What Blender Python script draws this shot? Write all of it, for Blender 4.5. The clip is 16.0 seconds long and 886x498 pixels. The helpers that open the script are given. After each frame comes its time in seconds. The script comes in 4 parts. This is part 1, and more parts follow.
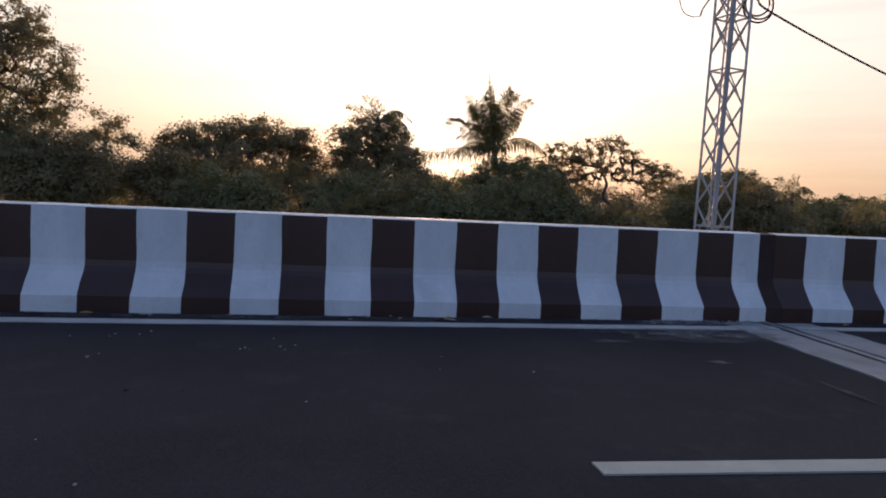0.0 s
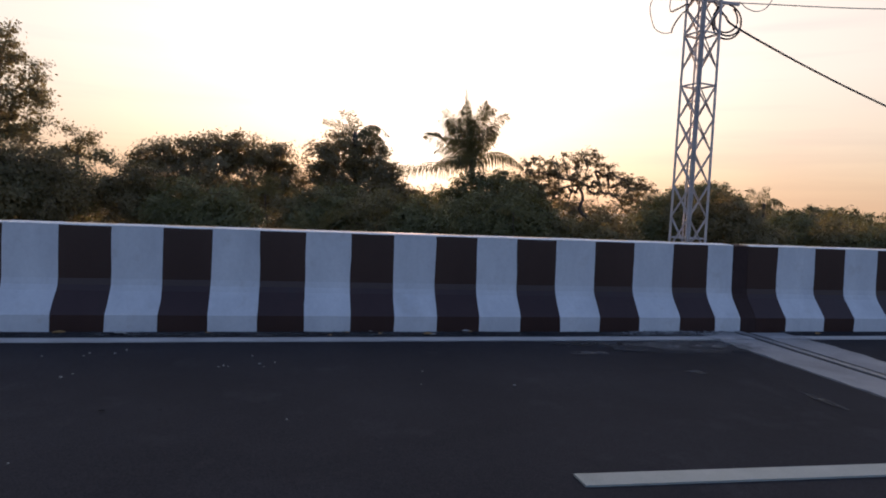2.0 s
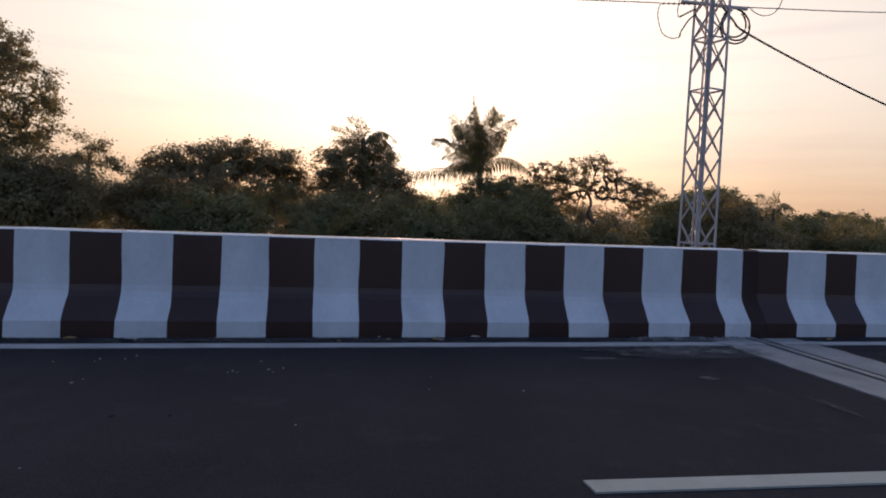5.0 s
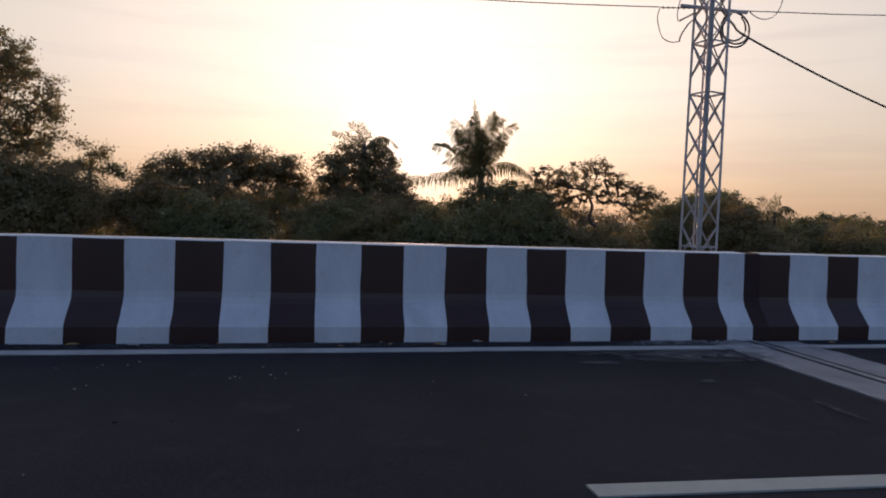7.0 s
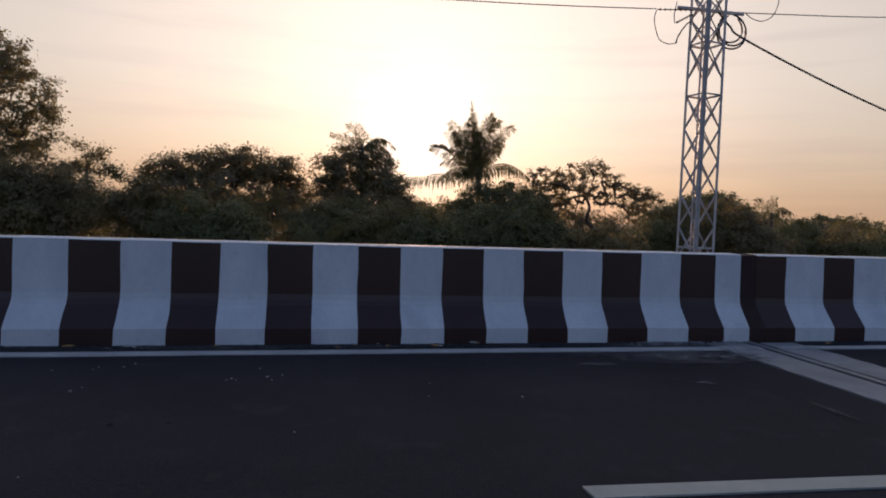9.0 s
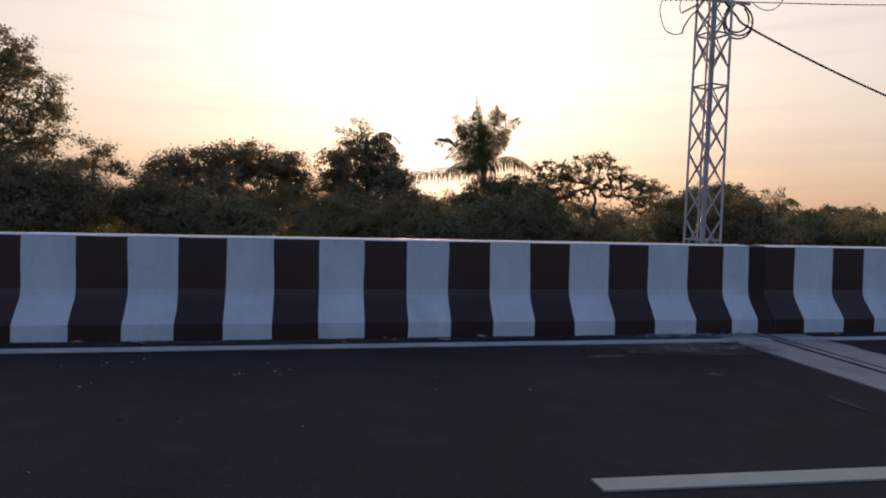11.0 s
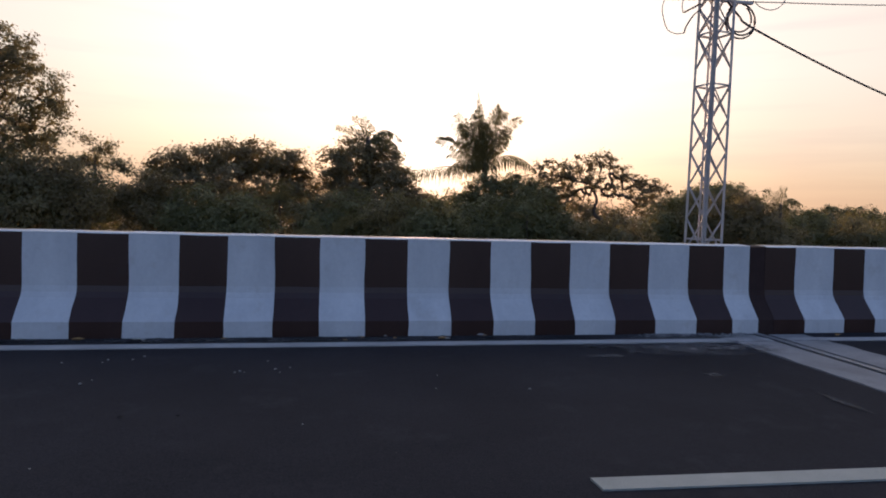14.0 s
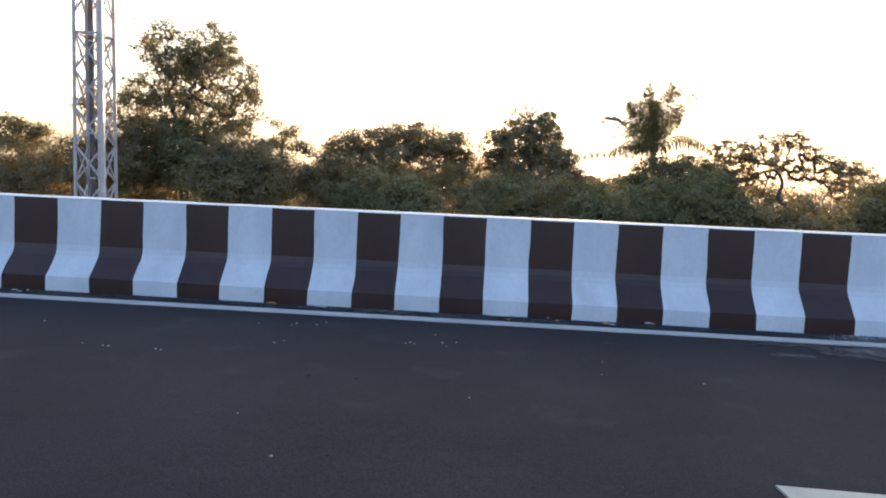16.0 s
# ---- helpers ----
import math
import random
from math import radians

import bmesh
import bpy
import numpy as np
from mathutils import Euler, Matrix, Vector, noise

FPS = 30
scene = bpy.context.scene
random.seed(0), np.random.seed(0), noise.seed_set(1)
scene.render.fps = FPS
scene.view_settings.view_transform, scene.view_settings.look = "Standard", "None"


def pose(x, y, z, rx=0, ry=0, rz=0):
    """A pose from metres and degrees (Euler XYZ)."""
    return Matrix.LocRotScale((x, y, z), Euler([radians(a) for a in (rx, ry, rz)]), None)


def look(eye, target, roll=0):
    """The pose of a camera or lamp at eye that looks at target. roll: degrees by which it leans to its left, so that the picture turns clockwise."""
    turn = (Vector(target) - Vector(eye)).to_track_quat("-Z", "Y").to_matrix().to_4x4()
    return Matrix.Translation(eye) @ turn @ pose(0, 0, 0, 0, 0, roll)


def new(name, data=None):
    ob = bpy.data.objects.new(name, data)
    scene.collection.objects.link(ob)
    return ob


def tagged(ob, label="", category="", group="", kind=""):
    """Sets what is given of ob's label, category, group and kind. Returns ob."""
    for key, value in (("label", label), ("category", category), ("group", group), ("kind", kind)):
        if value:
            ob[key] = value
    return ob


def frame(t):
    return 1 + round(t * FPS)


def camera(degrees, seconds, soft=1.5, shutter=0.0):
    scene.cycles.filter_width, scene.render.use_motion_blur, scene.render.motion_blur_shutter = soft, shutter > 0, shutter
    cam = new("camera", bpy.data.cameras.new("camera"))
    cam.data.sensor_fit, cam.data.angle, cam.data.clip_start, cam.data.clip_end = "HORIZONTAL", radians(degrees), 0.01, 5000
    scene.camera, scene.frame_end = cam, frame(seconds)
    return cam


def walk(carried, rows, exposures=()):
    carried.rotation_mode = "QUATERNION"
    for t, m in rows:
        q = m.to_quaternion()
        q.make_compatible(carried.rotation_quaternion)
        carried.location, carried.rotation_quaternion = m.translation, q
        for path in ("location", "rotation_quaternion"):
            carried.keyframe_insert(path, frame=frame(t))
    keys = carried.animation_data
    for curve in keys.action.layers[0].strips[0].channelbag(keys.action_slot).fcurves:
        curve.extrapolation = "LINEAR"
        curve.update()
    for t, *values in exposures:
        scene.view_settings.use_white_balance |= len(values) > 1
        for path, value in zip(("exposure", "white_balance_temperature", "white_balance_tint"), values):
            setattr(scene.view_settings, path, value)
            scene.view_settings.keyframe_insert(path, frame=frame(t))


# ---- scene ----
cam = camera(70.84, 16.0, 1.9)
ROWS = [
    (0.0, 0.013, 0.018, 1.320, -10.21, -5.46, -2.91),
    (0.5, 0.009, 0.019, 1.327, -11.48, -5.13, -2.98),
    (1.0, 0.001, -0.001, 1.323, -11.74, -4.46, -2.54),
    (1.5, -0.001, 0.005, 1.326, -12.32, -4.43, -2.66),
    (2.0, -0.001, 0.001, 1.324, -12.14, -4.08, -2.48),
    (2.5, 0.005, 0.002, 1.321, -11.98, -4.31, -2.38),
    (3.0, 0.001, 0.006, 1.321, -11.88, -4.52, -2.52),
    (3.5, -0.006, 0.009, 1.323, -11.86, -4.67, -3.36),
    (4.0, -0.001, 0.002, 1.321, -11.82, -4.20, -2.71),
    (6.5, -0.007, -0.003, 1.326, -11.16, -3.41, -2.23),
    (7.0, -0.006, -0.008, 1.324, -11.24, -3.16, -2.02),
    (7.5, -0.002, 0.001, 1.329, -11.62, -2.23, -1.93),
    (8.0, -0.003, 0.003, 1.329, -11.18, -2.42, -1.93),
    (8.5, 0.000, 0.001, 1.329, -11.72, -2.24, -1.98),
    (9.0, -0.000, -0.010, 1.326, -11.46, -3.03, -2.01),
    (11.5, -0.002, 0.004, 1.319, -10.93, -3.95, -1.54),
    (12.0, -0.003, 0.001, 1.316, -11.00, -4.72, -1.86),
    (12.5, -0.008, 0.005, 1.320, -9.78, -4.64, -2.80),
    (13.0, -0.005, 0.006, 1.324, -10.65, -4.57, -2.57),
    (13.5, -0.000, 0.005, 1.317, -10.75, -3.96, -1.93),
    (14.0, 0.000, -0.001, 1.323, -10.86, -3.74, -1.78),
    (14.5, 0.009, -0.011, 1.323, -11.81, -3.67, -1.75),
    (14.8, 0.024, -0.005, 1.322, -10.17, -4.43, -1.63),
    (15.0, 0.026, -0.003, 1.307, -8.21, -5.99, -1.61),
    (15.1, 0.022, -0.003, 1.302, -6.86, -6.72, -1.66),
    (15.2, 0.025, 0.003, 1.282, -4.59, -7.70, -1.75),
    (15.4, 0.016, -0.004, 1.295, -0.44, -8.85, -1.66),
    (15.5, -0.008, -0.011, 1.296, 1.35, -8.68, -1.64),
    (15.7, -0.021, -0.021, 1.305, 3.50, -7.72, -1.83),
    (16.0, -0.077, -0.010, 1.316, 3.55, -5.96, -2.51),
]
KELVIN, TINT, BASE = 5270, 32, 1.08
EXPOSE = [(t, BASE + stops, KELVIN, TINT if t < 15.3 else TINT - 9) for t, stops in ((0.0, 0.14), (0.3, 0.34), (0.6, 0.4), (1.0, 0.28), (1.5, 0.16), (3.5, 0.05), (4.2, 0.02), (6.5, -0.18), (7.5, -0.36), (9.0, -0.4), (11.5, -0.05), (13.0, 0.1), (14.5, 0.02), (14.8, -0.05), (15.0, 0.02), (15.2, 0.65), (15.4, 1.35), (15.6, 1.5), (16.0, 1.38))]
walk(cam, [(t, pose(x, y, z, 0, 0, yaw) @ pose(0, 0, 0, 90 + pitch) @ pose(0, 0, 0, 0, 0, -roll)) for t, x, y, z, yaw, pitch, roll in ROWS], EXPOSE)

# ---- light ----
SUN_DIR = Vector((0.162, 0.993, 0.083)).normalized()
world = bpy.data.worlds.new("evening_sky")
scene.world = world
world.use_nodes = True
wn = world.node_tree
wn.nodes.clear()
sky = wn.nodes.new("ShaderNodeTexSky")
sky.sky_type = "NISHITA"
sky.sun_disc = False
sky.sun_elevation = math.asin(SUN_DIR.z)
sky.sun_rotation = math.atan2(SUN_DIR.x, SUN_DIR.y)
sky.altitude = 20
sky.air_density = 1.0
sky.dust_density = 4.0
sky.ozone_density = 1.5
back = wn.nodes.new("ShaderNodeBackground")
back.inputs["Strength"].default_value = 0.15
wout = wn.nodes.new("ShaderNodeOutputWorld")
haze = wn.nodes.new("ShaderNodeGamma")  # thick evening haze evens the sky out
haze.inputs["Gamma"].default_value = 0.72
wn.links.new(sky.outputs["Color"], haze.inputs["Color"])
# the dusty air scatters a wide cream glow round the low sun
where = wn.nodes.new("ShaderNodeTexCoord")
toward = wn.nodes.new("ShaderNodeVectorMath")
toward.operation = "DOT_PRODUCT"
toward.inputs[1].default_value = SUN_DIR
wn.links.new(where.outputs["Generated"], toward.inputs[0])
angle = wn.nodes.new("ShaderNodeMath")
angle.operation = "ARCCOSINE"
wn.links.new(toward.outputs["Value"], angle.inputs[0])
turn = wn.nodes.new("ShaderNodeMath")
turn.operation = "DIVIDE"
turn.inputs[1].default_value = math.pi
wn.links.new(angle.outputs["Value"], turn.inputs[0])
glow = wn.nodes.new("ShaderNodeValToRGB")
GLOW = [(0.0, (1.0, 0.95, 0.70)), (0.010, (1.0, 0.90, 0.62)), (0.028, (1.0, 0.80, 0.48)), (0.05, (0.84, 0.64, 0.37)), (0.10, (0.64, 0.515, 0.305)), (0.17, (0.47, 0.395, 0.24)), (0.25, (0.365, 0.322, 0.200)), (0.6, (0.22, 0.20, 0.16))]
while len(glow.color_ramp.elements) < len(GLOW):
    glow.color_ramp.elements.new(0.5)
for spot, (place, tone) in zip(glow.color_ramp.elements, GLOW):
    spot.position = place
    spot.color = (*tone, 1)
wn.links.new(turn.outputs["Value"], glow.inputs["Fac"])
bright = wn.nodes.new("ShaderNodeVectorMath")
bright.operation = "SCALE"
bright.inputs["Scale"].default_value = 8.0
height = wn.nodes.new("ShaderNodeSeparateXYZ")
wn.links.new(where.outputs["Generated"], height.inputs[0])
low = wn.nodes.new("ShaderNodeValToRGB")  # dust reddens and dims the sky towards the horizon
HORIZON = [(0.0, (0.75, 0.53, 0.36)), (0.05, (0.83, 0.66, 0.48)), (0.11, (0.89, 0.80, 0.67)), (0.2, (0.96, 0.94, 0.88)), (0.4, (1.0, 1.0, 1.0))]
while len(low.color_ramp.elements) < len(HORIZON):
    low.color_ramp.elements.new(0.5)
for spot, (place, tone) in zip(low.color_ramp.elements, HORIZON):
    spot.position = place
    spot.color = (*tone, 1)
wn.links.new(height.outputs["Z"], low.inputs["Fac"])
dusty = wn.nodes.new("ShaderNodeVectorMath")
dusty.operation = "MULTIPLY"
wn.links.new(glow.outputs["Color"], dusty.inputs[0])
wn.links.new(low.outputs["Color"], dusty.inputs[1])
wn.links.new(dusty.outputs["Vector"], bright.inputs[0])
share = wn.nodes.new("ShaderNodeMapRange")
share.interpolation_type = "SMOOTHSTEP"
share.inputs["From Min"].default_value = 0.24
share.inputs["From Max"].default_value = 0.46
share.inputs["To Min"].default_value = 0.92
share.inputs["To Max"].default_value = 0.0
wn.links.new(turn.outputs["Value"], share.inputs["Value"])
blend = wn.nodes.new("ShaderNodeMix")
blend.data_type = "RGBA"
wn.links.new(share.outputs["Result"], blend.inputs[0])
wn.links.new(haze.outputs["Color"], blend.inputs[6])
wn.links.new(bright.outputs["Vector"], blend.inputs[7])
# the sun's own blaze, a small burning core with a soft rim
core = wn.nodes.new("ShaderNodeMapRange")
core.interpolation_type = "SMOOTHERSTEP"
core.inputs["From Min"].default_value = 0.002
core.inputs["From Max"].default_value = 0.0085
core.inputs["To Min"].default_value = 1.0
core.inputs["To Max"].default_value = 0.0
wn.links.new(turn.outputs["Value"], core.inputs["Value"])
blaze = wn.nodes.new("ShaderNodeVectorMath")
blaze.operation = "SCALE"
blaze.inputs[0].default_value = (46.0, 28.0, 12.0)
wn.links.new(core.outputs["Result"], blaze.inputs["Scale"])
# thin dusty streaks of cloud low in the sky
slant = wn.nodes.new("ShaderNodeMapping")
slant.inputs["Scale"].default_value = (2.0, 2.0, 26.0)
wn.links.new(where.outputs["Generated"], slant.inputs["Vector"])
streak = wn.nodes.new("ShaderNodeTexNoise")
streak.inputs["Scale"].default_value = 1.6
streak.inputs["Detail"].default_value = 5.0
wn.links.new(slant.outputs["Vector"], streak.inputs["Vector"])
veil = wn.nodes.new("ShaderNodeValToRGB")
veil.color_ramp.elements[0].position, veil.color_ramp.elements[0].color = 0.50, (1, 1, 1, 1)
veil.color_ramp.elements[1].position, veil.color_ramp.elements[1].color = 0.72, (0.93, 0.925, 0.95, 1)
wn.links.new(streak.outputs["Fac"], veil.inputs["Fac"])
cloudy = wn.nodes.new("ShaderNodeVectorMath")
cloudy.operation = "MULTIPLY"
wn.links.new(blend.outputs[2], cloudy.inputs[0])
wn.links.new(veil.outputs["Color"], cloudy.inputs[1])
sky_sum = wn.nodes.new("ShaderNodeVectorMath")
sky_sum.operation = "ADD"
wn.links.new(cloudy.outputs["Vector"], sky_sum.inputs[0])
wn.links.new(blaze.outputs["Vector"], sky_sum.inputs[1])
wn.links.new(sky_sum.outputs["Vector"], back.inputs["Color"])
wn.links.new(back.outputs["Background"], wout.inputs["Surface"])
sun = new("low_sun", bpy.data.lights.new("low_sun", "SUN"))
sun.data.energy = 2.4
sun.data.angle = radians(0.6)
sun.data.color = (1.0, 0.60, 0.28)
sun.matrix_world = look(SUN_DIR * 100, (0, 0, 0))


# ---- materials ----
def material(name, rough=0.8, metal=0.0, spec=0.5):
    m = bpy.data.materials.new(name)
    m.use_nodes = True
    n = m.node_tree.nodes
    b = n["Principled BSDF"]
    b.inputs["Roughness"].default_value = rough
    b.inputs["Metallic"].default_value = metal
    b.inputs["Specular IOR Level"].default_value = spec
    return m, m.node_tree, b


def noise_node(nt, scale, detail=4.0, rough=0.6, coords="Object", stretch=None):
    tc = nt.nodes.new("ShaderNodeTexCoord")
    out = tc.outputs[coords]
    if stretch:
        mp = nt.nodes.new("ShaderNodeMapping")
        mp.inputs["Scale"].default_value = stretch
        nt.links.new(out, mp.inputs["Vector"])
        out = mp.outputs["Vector"]
    t = nt.nodes.new("ShaderNodeTexNoise")
    t.inputs["Scale"].default_value = scale
    t.inputs["Detail"].default_value = detail
    t.inputs["Roughness"].default_value = rough
    nt.links.new(out, t.inputs["Vector"])
    return t.outputs["Fac"]


def ramp(nt, fac, stops):
    r = nt.nodes.new("ShaderNodeValToRGB")
    e = r.color_ramp.elements
    while len(e) < len(stops):
        e.new(0.5)
    for el, (p, c) in zip(e, stops):
        el.position = p
        el.color = (*c, 1) if len(c) == 3 else c
    nt.links.new(fac, r.inputs["Fac"])
    return r.outputs["Color"]


def mix(nt, a, b, fac, mode="MIX"):
    m = nt.nodes.new("ShaderNodeMix")
    m.data_type = "RGBA"
    m.blend_type = mode
    if isinstance(fac, float):
        m.inputs["Factor"].default_value = fac
    else:
        nt.links.new(fac, m.inputs["Factor"])
    nt.links.new(a, m.inputs["A"])
    nt.links.new(b, m.inputs["B"])
    return m.outputs["Result"]


def bump(nt, bsdf, height, strength, dist):
    b = nt.nodes.new("ShaderNodeBump")
    b.inputs["Strength"].default_value = strength
    b.inputs["Distance"].default_value = dist
    nt.links.new(height, b.inputs["Height"])
    nt.links.new(b.outputs["Normal"], bsdf.inputs["Normal"])


def surface(name, c0, c1, scale, rough=0.8, fine=60.0, bump_amount=0.3, bump_dist=0.004, stains=None, stain_scale=1.0, stain_from=0.55, stain_to=0.75, stretch=None, metal=0.0, spec=0.5, contrast=1.0):
    m, nt, b = material(name, rough, metal, spec)
    broad = noise_node(nt, scale, 5, 0.6, "Object", stretch)
    col = ramp(nt, broad, [(0.3, c0), (0.7, c1)])
    grain = noise_node(nt, fine, 3, 0.6)
    g = ramp(nt, grain, [(0.25, (1 - 0.22 * contrast,) * 3), (0.75, (1 + 0.15 * contrast,) * 3)])
    col = mix(nt, col, g, 1.0, "MULTIPLY")
    if stains:
        s = ramp(nt, noise_node(nt, stain_scale, 6, 0.7), [(stain_from, (0, 0, 0)), (stain_to, (1, 1, 1))])
        solid = nt.nodes.new("ShaderNodeRGB")
        solid.outputs[0].default_value = (*stains, 1)
        col = mix(nt, col, solid.outputs[0], s)
    nt.links.new(col, b.inputs["Base Color"])
    bump(nt, b, grain, bump_amount, bump_dist)
    return m


ASPHALT = surface("asphalt", (0.0235, 0.0232, 0.0280), (0.0370, 0.0365, 0.0425), 0.7, 0.9, 110, 0.6, 0.006, (0.051, 0.050, 0.055), 1.6, 0.56, 0.80, None, 0.0, 0.12, 2.2)
LINE = surface("road_paint", (0.42, 0.42, 0.41), (0.54, 0.53, 0.51), 3.0, 0.6, 120, 0.3, 0.003, (0.26, 0.25, 0.24), 9.0, 0.66, 0.84)
DASH = surface("lane_paint", (0.34, 0.355, 0.31), (0.44, 0.45, 0.40), 3.0, 0.7, 120, 0.3, 0.003, (0.22, 0.22, 0.20), 9.0, 0.64, 0.84)
WHITE = surface("white_paint", (0.60, 0.608, 0.62), (0.76, 0.763, 0.765), 2.6, 0.6, 26, 0.12, 0.003, (0.52, 0.50, 0.47), 3.5, 0.56, 0.85, (1, 1, 0.35), 0.0, 0.35, 0.25)
BLACK = surface("black_paint", (0.036, 0.015, 0.012), (0.052, 0.024, 0.019), 1.8, 0.34, 30, 0.10, 0.002, (0.035, 0.027, 0.024), 3.0, 0.62, 0.9, (1, 1, 0.35), 0.0, 0.42, 0.4)
EDGE_PAINT = surface("edge_paint", (0.80, 0.80, 0.79), (0.86, 0.86, 0.84), 5.0, 0.9, 60, 0.2, 0.003, (0.45, 0.42, 0.40), 7.0, 0.66, 0.80, None, 0.0, 0.1)
CONCRETE = surface("concrete", (0.24, 0.24, 0.24), (0.36, 0.355, 0.35), 1.2, 0.85, 70, 0.4, 0.005, (0.17, 0.165, 0.16), 2.0, 0.5, 0.80)
MATTE_BLACK = surface("black_joint_filler", (0.034, 0.016, 0.013), (0.050, 0.026, 0.021), 6.0, 0.9, 60, 0.3, 0.003)
RUBBER = surface("rubber_seal", (0.005, 0.005, 0.006), (0.010, 0.010, 0.010), 8.0, 0.8, 80, 0.2, 0.002, None, 1, 0.5, 0.7, None, 0.0, 0.1)
STEEL = surface("steel_rail", (0.38, 0.38, 0.39), (0.50, 0.50, 0.51), 4.0, 0.45, 50, 0.2, 0.002, (0.20, 0.17, 0.14), 6.0, 0.6, 0.75, None, 0.6)
GALV = surface("galvanised_steel", (0.50, 0.47, 0.45), (0.64, 0.60, 0.57), 2.0, 0.5, 30, 0.2, 0.002, (0.28, 0.24, 0.21), 3.0, 0.6, 0.8, None, 0.05)
CABLE = surface("cable_sheath", (0.07, 0.062, 0.055), (0.12, 0.105, 0.092), 5.0, 0.6, 40, 0.2, 0.002)
WIRE = surface("aluminium_wire", (0.18, 0.18, 0.18), (0.28, 0.28, 0.28), 5.0, 0.5, 40, 0.2, 0.002, None, 1, 0.5, 0.7, None, 0.5)
PORCELAIN = surface("brown_porcelain", (0.06, 0.03, 0.02), (0.10, 0.05, 0.03), 6.0, 0.25, 40, 0.1, 0.001)
PIPE = surface("grey_conduit", (0.58, 0.53, 0.50), (0.70, 0.64, 0.60), 3.0, 0.5, 30, 0.2, 0.002)
DARK_SLEEVE = surface("dark_cable_sleeve", (0.09, 0.08, 0.08), (0.15, 0.135, 0.13), 3.0, 0.6, 30, 0.2, 0.002)
DARK_LEAF = surface("rotten_leaf", (0.016, 0.014, 0.014), (0.028, 0.024, 0.022), 20.0, 0.9, 90, 0.3, 0.002)
SCRAP = surface("pale_scrap", (0.34, 0.32, 0.29), (0.50, 0.48, 0.44), 20.0, 0.9, 90, 0.3, 0.002)
GROUND = surface("soil_and_grass", (0.05, 0.055, 0.025), (0.12, 0.10, 0.06), 0.08, 0.95, 3.0, 0.6, 0.05, (0.07, 0.08, 0.03), 0.3, 0.5, 0.7)
BARK = surface("bark", (0.06, 0.045, 0.032), (0.14, 0.11, 0.085), 3.0, 0.9, 25, 0.6, 0.02, None, 1, 0.5, 0.7, (1, 1, 0.25))
PALM_BARK = surface("palm_bark", (0.07, 0.058, 0.045), (0.14, 0.115, 0.09), 2.0, 0.9, 12, 0.6, 0.03, None, 1, 0.5, 0.7, (1, 1, 3.0))
PEBBLE = surface("pale_stone", (0.22, 0.21, 0.19), (0.36, 0.34, 0.31), 20.0, 0.9, 90, 0.3, 0.002)
DRY_LEAF = surface("dry_leaf", (0.30, 0.17, 0.06), (0.45, 0.28, 0.10), 20.0, 0.8, 90, 0.3, 0.002)
DUST = surface("dusty_patch", (0.045, 0.043, 0.042), (0.085, 0.082, 0.078), 6.0, 0.9, 150, 0.4, 0.004)


def film(name, c0, c1, cover):
    """A thin film of dust that thins out towards its rim."""
    m, nt, b = material(name, 0.9, 0.0, 0.1)
    nt.links.new(ramp(nt, noise_node(nt, 5.0, 5, 0.65), [(0.3, c0), (0.7, c1)]), b.inputs["Base Color"])
    tc = nt.nodes.new("ShaderNodeTexCoord")
    mp = nt.nodes.new("ShaderNodeMapping")
    mp.inputs["Location"].default_value = (-1, -1, 0)
    mp.inputs["Scale"].default_value = (2, 2, 0)
    nt.links.new(tc.outputs["Generated"], mp.inputs["Vector"])
    grad = nt.nodes.new("ShaderNodeTexGradient")
    grad.gradient_type = "SPHERICAL"
    nt.links.new(mp.outputs["Vector"], grad.inputs["Vector"])
    rim = ramp(nt, grad.outputs["Fac"], [(0.0, (0, 0, 0)), (0.85, (1, 1, 1))])
    patchy = ramp(nt, noise_node(nt, 6.0, 8, 0.75), [(0.42, (0, 0, 0)), (0.62, (cover, cover, cover))])
    fac = mix(nt, rim, patchy, 1.0, "MULTIPLY")
    clear = nt.nodes.new("ShaderNodeBsdfTransparent")
    ms = nt.nodes.new("ShaderNodeMixShader")
    nt.links.new(fac, ms.inputs["Fac"])
    nt.links.new(clear.outputs[0], ms.inputs[1])
    nt.links.new(b.outputs[0], ms.inputs[2])
    nt.links.new(ms.outputs[0], nt.nodes["Material Output"].inputs["Surface"])
    return m


DUST_FILM = film("dust_film", (0.07, 0.068, 0.065), (0.15, 0.145, 0.14), 0.9)
CEMENT_FILM = film("cement_film", (0.14, 0.14, 0.14), (0.26, 0.255, 0.25), 0.95)


